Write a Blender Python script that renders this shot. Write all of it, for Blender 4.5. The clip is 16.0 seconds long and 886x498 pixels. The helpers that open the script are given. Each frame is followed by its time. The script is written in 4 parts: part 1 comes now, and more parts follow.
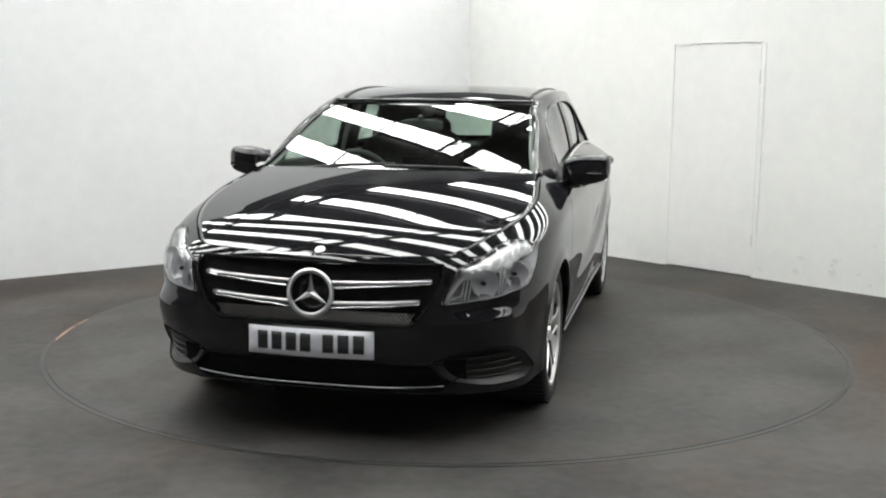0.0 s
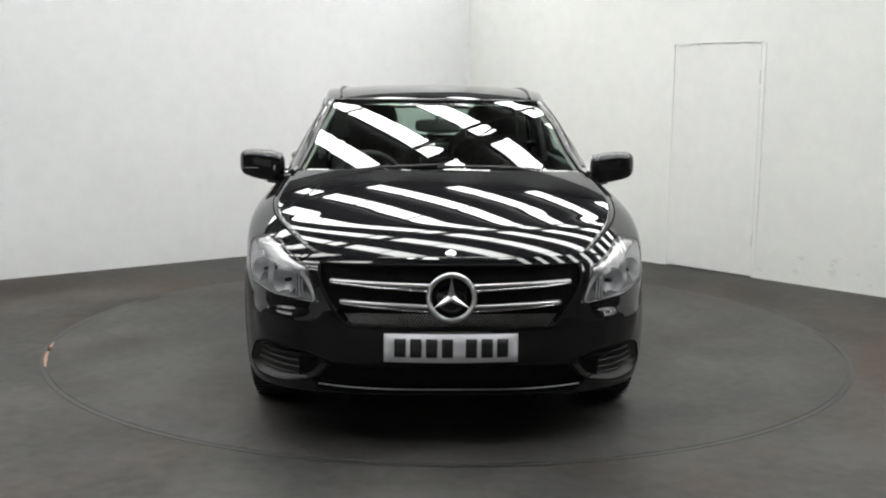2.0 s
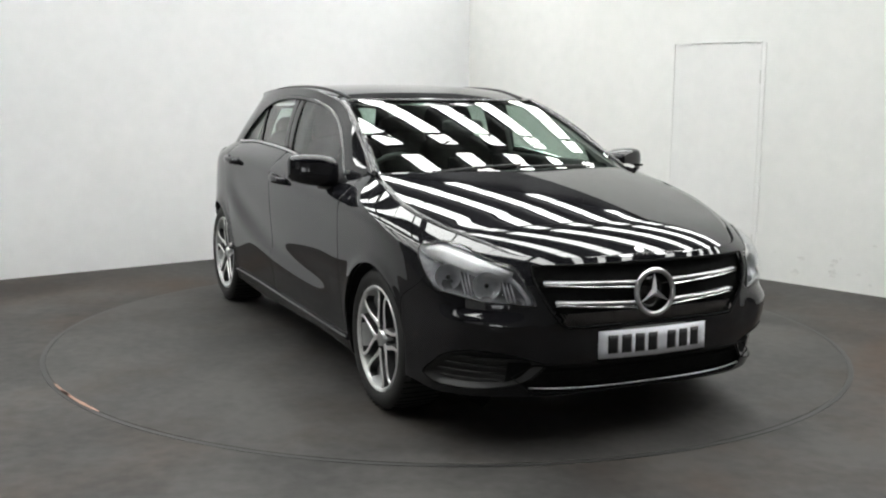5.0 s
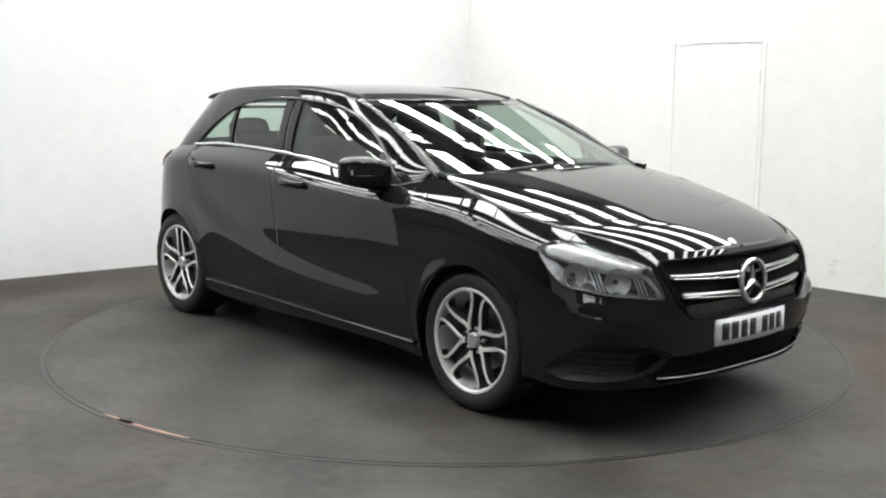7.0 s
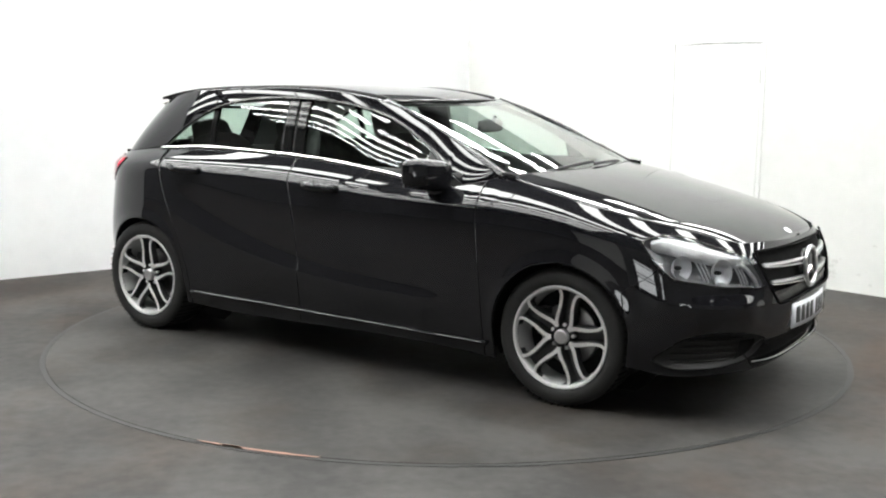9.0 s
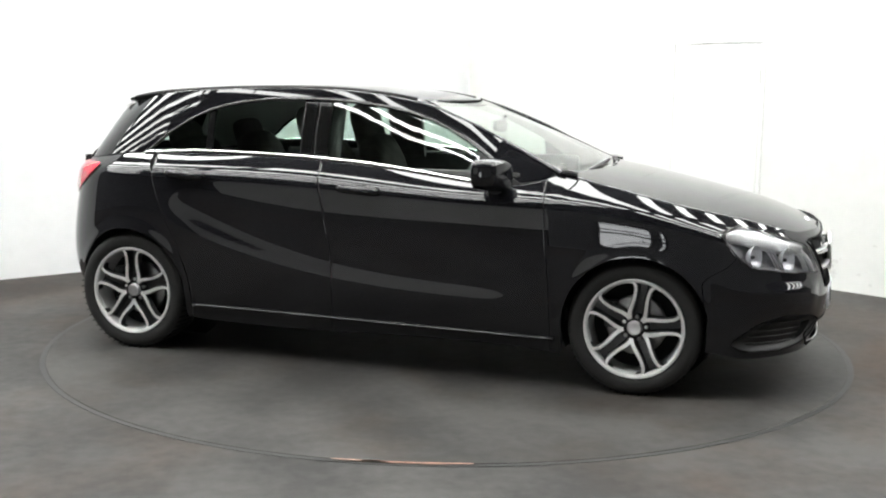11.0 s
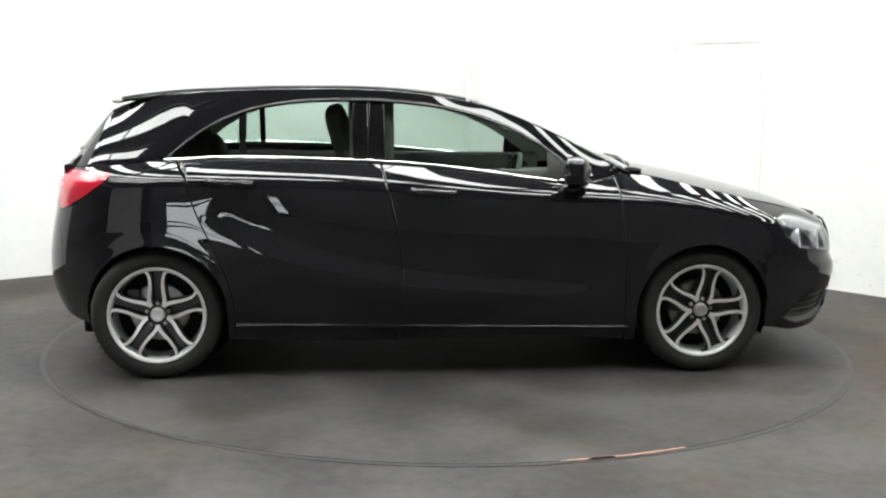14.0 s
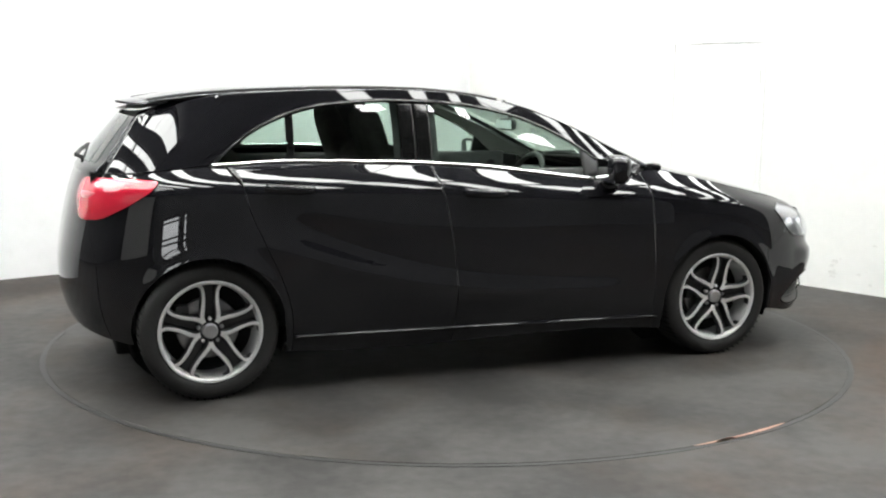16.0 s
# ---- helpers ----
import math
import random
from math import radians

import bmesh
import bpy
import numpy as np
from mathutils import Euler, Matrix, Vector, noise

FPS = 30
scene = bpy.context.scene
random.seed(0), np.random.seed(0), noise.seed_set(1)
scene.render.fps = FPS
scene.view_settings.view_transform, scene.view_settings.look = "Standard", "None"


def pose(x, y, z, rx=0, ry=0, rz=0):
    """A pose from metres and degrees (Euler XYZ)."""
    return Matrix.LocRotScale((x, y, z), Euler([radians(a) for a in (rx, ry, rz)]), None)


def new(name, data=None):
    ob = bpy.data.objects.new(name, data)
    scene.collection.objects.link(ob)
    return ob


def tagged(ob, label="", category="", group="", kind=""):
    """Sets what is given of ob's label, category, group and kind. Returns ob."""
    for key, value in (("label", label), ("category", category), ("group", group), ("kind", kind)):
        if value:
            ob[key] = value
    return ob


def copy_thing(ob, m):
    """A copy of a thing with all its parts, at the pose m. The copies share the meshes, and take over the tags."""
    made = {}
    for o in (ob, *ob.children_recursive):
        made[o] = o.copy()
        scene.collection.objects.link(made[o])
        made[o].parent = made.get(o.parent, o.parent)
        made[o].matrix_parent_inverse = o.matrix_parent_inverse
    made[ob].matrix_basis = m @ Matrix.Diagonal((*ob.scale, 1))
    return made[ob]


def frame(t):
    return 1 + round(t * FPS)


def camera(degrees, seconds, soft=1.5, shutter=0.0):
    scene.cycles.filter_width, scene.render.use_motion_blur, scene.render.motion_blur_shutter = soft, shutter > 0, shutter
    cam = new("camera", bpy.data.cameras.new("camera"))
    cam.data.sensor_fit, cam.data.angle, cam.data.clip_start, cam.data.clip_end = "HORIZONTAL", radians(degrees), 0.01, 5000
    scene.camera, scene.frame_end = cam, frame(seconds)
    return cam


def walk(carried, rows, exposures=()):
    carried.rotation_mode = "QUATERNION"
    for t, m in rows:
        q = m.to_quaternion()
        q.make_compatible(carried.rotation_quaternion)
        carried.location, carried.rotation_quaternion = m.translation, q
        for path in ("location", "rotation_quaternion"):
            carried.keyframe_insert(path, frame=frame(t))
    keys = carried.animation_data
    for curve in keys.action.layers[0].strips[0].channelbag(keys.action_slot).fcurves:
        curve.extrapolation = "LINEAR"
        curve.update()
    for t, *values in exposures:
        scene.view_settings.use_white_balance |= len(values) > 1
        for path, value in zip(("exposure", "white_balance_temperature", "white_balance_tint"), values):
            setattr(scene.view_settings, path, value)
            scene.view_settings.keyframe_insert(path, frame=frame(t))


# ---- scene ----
# ---------------------------------------------------------------- camera
cam = camera(44.83, 16.0, soft=2.1)
EYE = (0.0, -6.129, 1.420)
VIEW = pose(*EYE, 90 - 8.57, 0, 0.24) @ pose(0, 0, 0, 0, 0, 0.59)
EXPOSURES = [(0.0, -0.25), (1.0, -0.42), (4.0, -0.48), (6.3, -0.12), (7.5, 0.05), (9.0, 0.20), (11.3, 0.25), (16.0, 0.25)]
walk(cam, [(0.0, VIEW), (16.0, VIEW)], exposures=EXPOSURES)

# ---------------------------------------------------------------- light
world = bpy.data.worlds.new("world")
world.use_nodes = True
scene.world = world
sky = world.node_tree.nodes.new("ShaderNodeTexSky")
sky.sky_type, sky.sun_disc = "NISHITA", False
sky.sun_elevation, sky.sun_rotation = radians(40), radians(160)
world.node_tree.links.new(sky.outputs[0], world.node_tree.nodes["Background"].inputs[0])
world.node_tree.nodes["Background"].inputs[1].default_value = 0.08
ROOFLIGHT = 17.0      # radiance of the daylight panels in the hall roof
PANEL_GLOW = 6.0         # radiance of the unseen slatted panels behind the camera

# ---------------------------------------------------------------- plan (metres)
CORNER = Vector((0.187, 4.274))          # where the two booth walls meet
LEFT_DIR = Vector((-0.7872, -0.6167)).normalized()
RIGHT_DIR = Vector((0.6911, -0.7228)).normalized()
WALL_H, WALL_T, WALL_L = 2.9, 0.12, 7.2
TABLE_R = 2.204
CAR_OFF = (-0.145, -0.076)
TURN0, RATE = -102.90, 7.7526           # heading of the car at the start, degrees a second


# ---------------------------------------------------------------- materials
def material(name, color=(0.5, 0.5, 0.5), rough=0.5, metal=0.0, spec=0.5, coat=0.0, coat_rough=0.02):
    m = bpy.data.materials.new(name)
    m.use_nodes = True
    b = m.node_tree.nodes["Principled BSDF"]
    b.inputs["Base Color"].default_value = (*color, 1)
    b.inputs["Roughness"].default_value = rough
    b.inputs["Metallic"].default_value = metal
    b.inputs["Specular IOR Level"].default_value = spec
    b.inputs["Coat Weight"].default_value = coat
    b.inputs["Coat Roughness"].default_value = coat_rough
    return m


def varied(m, dark, light, scale=3.0, fine=60.0, bump=0.0, rough=None, coords="Object", stretch=(1, 1, 1), contrast=(0.3, 0.7), finemix=0.35, tint=None):
    """Colour that wanders at two scales, with grain in the relief."""
    nt = m.node_tree
    b = nt.nodes["Principled BSDF"]
    tc = nt.nodes.new("ShaderNodeTexCoord")
    mp = nt.nodes.new("ShaderNodeMapping")
    mp.inputs["Scale"].default_value = stretch
    nt.links.new(tc.outputs[coords], mp.inputs[0])
    big = nt.nodes.new("ShaderNodeTexNoise")
    big.inputs["Scale"].default_value, big.inputs["Detail"].default_value = scale, 6
    small = nt.nodes.new("ShaderNodeTexNoise")
    small.inputs["Scale"].default_value, small.inputs["Detail"].default_value = fine, 4
    for n in (big, small):
        nt.links.new(mp.outputs[0], n.inputs["Vector"])
    mix = nt.nodes.new("ShaderNodeMix")
    mix.inputs[0].default_value = finemix
    nt.links.new(big.outputs[0], mix.inputs[2])
    nt.links.new(small.outputs[0], mix.inputs[3])
    ramp = nt.nodes.new("ShaderNodeValToRGB")
    ramp.color_ramp.elements[0].position, ramp.color_ramp.elements[1].position = contrast
    ramp.color_ramp.elements[0].color, ramp.color_ramp.elements[1].color = (*dark, 1), (*light, 1)
    nt.links.new(mix.outputs[0], ramp.inputs[0])
    out = ramp.outputs[0]
    if tint:
        # a third, broad wander towards another colour: dirt and wear
        third = nt.nodes.new("ShaderNodeTexNoise")
        third.inputs["Scale"].default_value, third.inputs["Detail"].default_value, third.inputs["Roughness"].default_value = tint[1], 8, 0.65
        nt.links.new(mp.outputs[0], third.inputs["Vector"])
        sel = nt.nodes.new("ShaderNodeMapRange")
        sel.inputs[1].default_value, sel.inputs[2].default_value = tint[2]
        nt.links.new(third.outputs[0], sel.inputs[0])
        mul = nt.nodes.new("ShaderNodeMix")
        mul.data_type, mul.blend_type = "RGBA", "MULTIPLY"
        nt.links.new(sel.outputs[0], mul.inputs[0])
        nt.links.new(out, mul.inputs[6])
        mul.inputs[7].default_value = (*tint[0], 1)
        out = mul.outputs[2]
    nt.links.new(out, b.inputs["Base Color"])
    if rough:
        mr = nt.nodes.new("ShaderNodeMapRange")
        mr.inputs[3].default_value, mr.inputs[4].default_value = rough
        nt.links.new(big.outputs[0], mr.inputs[0])
        nt.links.new(mr.outputs[0], b.inputs["Roughness"])
    if bump:
        bp = nt.nodes.new("ShaderNodeBump")
        bp.inputs["Strength"].default_value, bp.inputs["Distance"].default_value = bump, 0.004
        nt.links.new(small.outputs[0], bp.inputs["Height"])
        nt.links.new(bp.outputs[0], b.inputs["Normal"])
    return m


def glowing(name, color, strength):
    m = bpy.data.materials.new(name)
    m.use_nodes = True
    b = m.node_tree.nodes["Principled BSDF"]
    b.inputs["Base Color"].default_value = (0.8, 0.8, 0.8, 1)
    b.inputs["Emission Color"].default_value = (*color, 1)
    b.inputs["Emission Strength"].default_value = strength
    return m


def clear(name, color, facing=0.08, mixin=1.0, rough=0.0):
    """Thin tinted glass: light goes straight through, the surface mirrors more towards grazing, from both sides alike."""
    m = bpy.data.materials.new(name)
    m.use_nodes = True
    nt = m.node_tree
    nt.nodes.remove(nt.nodes["Principled BSDF"])
    tr, gl = nt.nodes.new("ShaderNodeBsdfTransparent"), nt.nodes.new("ShaderNodeBsdfGlossy")
    tr.inputs[0].default_value = (*color, 1)
    gl.inputs["Roughness"].default_value = rough
    gl.inputs[0].default_value = (mixin, mixin, mixin, 1)
    lw, mx = nt.nodes.new("ShaderNodeLayerWeight"), nt.nodes.new("ShaderNodeMixShader")
    lw.inputs[0].default_value = 0.5
    pw, sc = nt.nodes.new("ShaderNodeMath"), nt.nodes.new("ShaderNodeMath")
    pw.operation, sc.operation = "POWER", "MULTIPLY_ADD"
    pw.inputs[1].default_value = 5.0
    sc.inputs[1].default_value, sc.inputs[2].default_value = 1 - facing, facing
    nt.links.new(lw.outputs["Facing"], pw.inputs[0])
    nt.links.new(pw.outputs[0], sc.inputs[0])
    nt.links.new(sc.outputs[0], mx.inputs[0])
    nt.links.new(tr.outputs[0], mx.inputs[1])
    nt.links.new(gl.outputs[0], mx.inputs[2])
    nt.links.new(mx.outputs[0], nt.nodes["Material Output"].inputs[0])
    return m


M = {}
M["wall"] = varied(material("white_painted_board", rough=0.75, spec=0.25), (0.74, 0.75, 0.73), (0.83, 0.83, 0.81), 0.6, 9.0, 0.05, contrast=(0.25, 0.6))
M["wall_cool"] = varied(material("cool_white_painted_board", rough=0.75, spec=0.25), (0.735, 0.745, 0.75), (0.815, 0.82, 0.825), 0.6, 9.0, 0.05, contrast=(0.25, 0.6))
M["door"] = varied(material("white_door_paint", rough=0.7, spec=0.25), (0.745, 0.75, 0.745), (0.83, 0.83, 0.815), 0.6, 9.0, 0.05, contrast=(0.25, 0.6))
M["groove"] = varied(material("dark_gap", rough=0.8), (0.55, 0.55, 0.54), (0.72, 0.72, 0.70), 4, 40)
M["scuff"] = varied(material("scuffed_white_paint", rough=0.8, spec=0.2), (0.42, 0.42, 0.40), (0.78, 0.78, 0.76), 3, 30, contrast=(0.2, 0.55))
M["floor"] = varied(material("grey_painted_concrete", rough=0.7, spec=0.3), (0.019, 0.018, 0.017), (0.052, 0.0498, 0.047), 1.3, 14.0, 0.15, rough=(0.55, 0.85), finemix=0.25, contrast=(0.40, 0.60), tint=((0.90, 0.66, 0.52), 0.55, (0.46, 0.62)))
M["table"] = varied(material("grey_turntable_deck", rough=0.7, spec=0.3), (0.0205, 0.0194, 0.0182), (0.0505, 0.0483, 0.0456), 1.8, 16.0, 0.15, rough=(0.5, 0.8), finemix=0.25, contrast=(0.40, 0.60), tint=((0.74, 0.62, 0.52), 1.1, (0.48, 0.64)))
M["gap_shade"] = varied(material("deck_gap_shade", rough=0.6), (0.004, 0.004, 0.004), (0.012, 0.012, 0.011), 6, 60)
M["worn_edge"] = varied(material("worn_orange_primer", rough=0.6), (0.16, 0.085, 0.06), (0.40, 0.23, 0.16), 9, 50)
M["hall"] = varied(material("hall_cladding", rough=0.8, spec=0.2), (0.07, 0.07, 0.072), (0.11, 0.11, 0.11), 0.8, 12)
M["hall_white"] = varied(material("white_blockwork", rough=0.8, spec=0.2), (0.70, 0.70, 0.69), (0.80, 0.80, 0.79), 0.8, 12)
M["roof"] = varied(material("hall_roof_sheet", rough=0.8, spec=0.2), (0.035, 0.035, 0.036), (0.06, 0.06, 0.06), 0.8, 12)
M["steel"] = varied(material("dark_steel", rough=0.6), (0.02, 0.02, 0.02), (0.04, 0.04, 0.04), 2, 20)
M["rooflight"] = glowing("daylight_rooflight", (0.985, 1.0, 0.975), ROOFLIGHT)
M["daylight"] = glowing("slat_glow", (0.95, 0.98, 1.0), PANEL_GLOW)
M["paint"] = material("black_car_paint", (0.009, 0.009, 0.0105), 0.5, spec=0.0, coat=1.0, coat_rough=0.008)
M["shut"] = material("shut_line_shade", (0.005, 0.005, 0.005), 0.8, spec=0.1)
M["gloss_black"] = material("gloss_black_trim", (0.008, 0.008, 0.008), 0.08)
M["satin_black"] = varied(material("satin_black_plastic", rough=0.45), (0.010, 0.010, 0.010), (0.020, 0.020, 0.020), 30, 300, 0.1)
M["dark"] = varied(material("matt_black_liner", rough=0.9, spec=0.1), (0.006, 0.006, 0.006), (0.012, 0.012, 0.012), 20, 90)
M["rubber"] = varied(material("tyre_rubber", rough=0.62, spec=0.35), (0.009, 0.009, 0.009), (0.021, 0.0205, 0.020), 9, 120, 0.2, rough=(0.5, 0.75))
M["alloy"] = varied(material("machined_alloy", rough=0.32, metal=0.6), (0.68, 0.68, 0.67), (0.82, 0.81, 0.80), 14, 200)
M["alloy_grey"] = varied(material("grey_wheel_paint", rough=0.35, metal=0.4), (0.028, 0.028, 0.029), (0.055, 0.055, 0.055), 14, 150)
M["barrel"] = varied(material("silver_rim_barrel", rough=0.35, metal=0.25), (0.52, 0.52, 0.52), (0.66, 0.66, 0.65), 14, 150)
M["disc"] = varied(material("brake_disc_steel", rough=0.35, metal=1.0), (0.25, 0.25, 0.25), (0.42, 0.41, 0.40), 30, 200)
M["chrome"] = material("chrome", (0.82, 0.82, 0.82), 0.06, 1.0)
M["satin_silver"] = varied(material("satin_silver", rough=0.28, metal=1.0), (0.60, 0.60, 0.61), (0.72, 0.72, 0.72), 20, 150)
M["glass"] = clear("green_tinted_glass", (0.72, 0.82, 0.76), 0.085)
M["privacy"] = clear("rear_glass", (0.66, 0.77, 0.70), 0.085)
M["lens"] = clear("clear_lens", (0.93, 0.94, 0.95), 0.04)
M["lamp_silver"] = varied(material("lamp_reflector", rough=0.45, metal=0.7), (0.50, 0.50, 0.52), (0.72, 0.72, 0.74), 30, 200)
M["lamp_brow"] = varied(material("bright_lamp_brow", rough=0.4, metal=0.5), (0.46, 0.46, 0.47), (0.66, 0.66, 0.66), 40, 300)
M["lamp_grey"] = varied(material("lamp_bezel", rough=0.4, metal=0.4), (0.05, 0.05, 0.055), (0.24, 0.24, 0.245), 20, 120)
M["tail_red"] = material("red_lamp_plastic", (0.62, 0.018, 0.045), 0.12, coat=1.0)
M["tail_pale"] = material("pale_lamp_plastic", (0.80, 0.22, 0.26), 0.12, coat=1.0)
M["plate"] = varied(material("white_plate", rough=0.4), (0.66, 0.67, 0.72), (0.74, 0.75, 0.79), 12, 80)
M["plate_bar"] = material("black_plate_characters", (0.012, 0.012, 0.014), 0.4)
M["seat"] = varied(material("black_seat_cloth", rough=0.9, spec=0.1), (0.050, 0.048, 0.047), (0.095, 0.090, 0.086), 20, 300, 0.3)
M["cabin"] = varied(material("dark_cabin_plastic", rough=0.7, spec=0.2), (0.055, 0.056, 0.056), (0.095, 0.096, 0.095), 20, 200, 0.1)
M["headlining"] = varied(material("grey_headlining", rough=0.95, spec=0.1), (0.38, 0.38, 0.37), (0.48, 0.48, 0.46), 10, 200)
M["mirror"] = material("mirror_glass", (0.85, 0.86, 0.86), 0.01, 1.0)


# ---------------------------------------------------------------- mesh helpers
def mesh_object(name, verts, faces, mat, parent=None, label="", smooth=True, mats=None, index=None):
    me = bpy.data.meshes.new(name)
    me.from_pydata([tuple(v) for v in verts], [], [tuple(f) for f in faces])
    for mm in (mats or [mat]):
        me.materials.append(mm)
    if smooth:
        me.shade_smooth()
    if index is not None:
        me.polygons.foreach_set("material_index", index)
    me.update()
    ob = new(name, me)
    if parent is not None:
        ob.parent = parent
    if label:
        ob["label"] = label
    return ob


def part(name, bm, mat, parent=None, label="", smooth=False, bevel=0.0):
    if bevel:
        bmesh.ops.bevel(bm, geom=bm.edges[:], offset=bevel, segments=2, affect="EDGES", profile=0.6)
    bmesh.ops.recalc_face_normals(bm, faces=bm.faces[:])
    me = bpy.data.meshes.new(name)
    bm.to_mesh(me)
    bm.free()
    me.materials.append(mat)
    if smooth:
        me.shade_smooth()
    ob = new(name, me)
    if parent is not None:
        ob.parent = parent
    if label:
        ob["label"] = label
    return ob


def box(bm, cx, cy, cz, sx, sy, sz, m=None):
    r = bmesh.ops.create_cube(bm, size=1, matrix=(m or Matrix.Identity(4)) @ Matrix.Translation((cx, cy, cz)) @ Matrix.Diagonal((sx, sy, sz, 1)))
    return r["verts"]


def boxed(*args, m=None):
    bm = bmesh.new()
    box(bm, *args, m=m)
    return bm


def lathe(profile, n=48, axis="y", closed=False):
    """A turned form: profile of (radius, along); axis y."""
    verts, faces, k = [], [], len(profile)
    for i in range(n):
        a = 2 * math.pi * i / n
        for r, h in profile:
            verts.append((r * math.cos(a), h, r * math.sin(a)))
    last = k if closed else k - 1
    for i in range(n):
        for j in range(last):
            a, b = i * k + j, i * k + (j + 1) % k
            c, d = ((i + 1) % n) * k + (j + 1) % k, ((i + 1) % n) * k + j
            faces.append((a, b, c, d))
    return verts, faces


def tube(points, radius, n=8, cyclic=False, flat=1.0):
    """A rod along points; flat squeezes it across."""
    pts = [Vector(p) for p in points]
    verts, faces = [], []
    for i, p in enumerate(pts):
        a = pts[i - 1] if (i or cyclic) else p
        b = pts[(i + 1) % len(pts)] if (i < len(pts) - 1 or cyclic) else p
        d = (b - a).normalized()
        ref = Vector((0, 0, 1)) if abs(d.z) < 0.9 else Vector((1, 0, 0))
        s = d.cross(ref).normalized()
        u = s.cross(d)
        for k in range(n):
            t = 2 * math.pi * k / n
            verts.append(p + s * (radius * flat * math.cos(t)) + u * (radius * math.sin(t)))
    m = len(pts)
    for i in range(m if cyclic else m - 1):
        for k in range(n):
            j = (i + 1) % m
            faces.append((i * n + k, i * n + (k + 1) % n, j * n + (k + 1) % n, j * n + k))
    if not cyclic:
        faces.append(tuple(range(n)))
        faces.append(tuple(range((m - 1) * n, m * n)))
    return verts, faces


def spline(knots):
    """A natural cubic through (x, value) knots; straight beyond its ends."""
    x = np.array([k[0] for k in knots], float)
    y = np.array([k[1] for k in knots], float)
    o = np.argsort(x)
    x, y = x[o], y[o]
    n = len(x)
    h = np.diff(x)
    a, r = np.zeros((n, n)), np.zeros(n)
    a[0, 0] = a[-1, -1] = 1
    for i in range(1, n - 1):
        a[i, i - 1], a[i, i], a[i, i + 1] = h[i - 1], 2 * (h[i - 1] + h[i]), h[i]
        r[i] = 6 * ((y[i + 1] - y[i]) / h[i] - (y[i] - y[i - 1]) / h[i - 1])
    m = np.linalg.solve(a, r)

    def f(v):
        v = np.asarray(v, float)
        c = np.clip(v, x[0], x[-1])
        i = np.clip(np.searchsorted(x, c) - 1, 0, n - 2)
        d0, d1 = x[i + 1] - c, c - x[i]
        return (m[i] * d0 ** 3 + m[i + 1] * d1 ** 3) / (6 * h[i]) + (y[i] / h[i] - m[i] * h[i] / 6) * d0 + (y[i + 1] / h[i] - m[i + 1] * h[i] / 6) * d1
    return f


# ---------------------------------------------------------------- booth, hall
def wall_slab(name, a, b, z0, z1, t, side):
    """A wall from a to b in the plan; its thickness lies to the given side."""
    d = (b - a).normalized()
    n = Vector((-d.y, d.x)) * side * t
    bm = bmesh.new()
    v = [bm.verts.new((p.x, p.y, z)) for z in (z0, z1) for p in (a, b, b + n, a + n)]
    for f in ((0, 1, 2, 3), (4, 5, 6, 7), (0, 1, 5, 4), (1, 2, 6, 5), (2, 3, 7, 6), (3, 0, 4, 7)):
        bm.faces.new([v[i] for i in f])
    return part(name, bm, M["wall"])


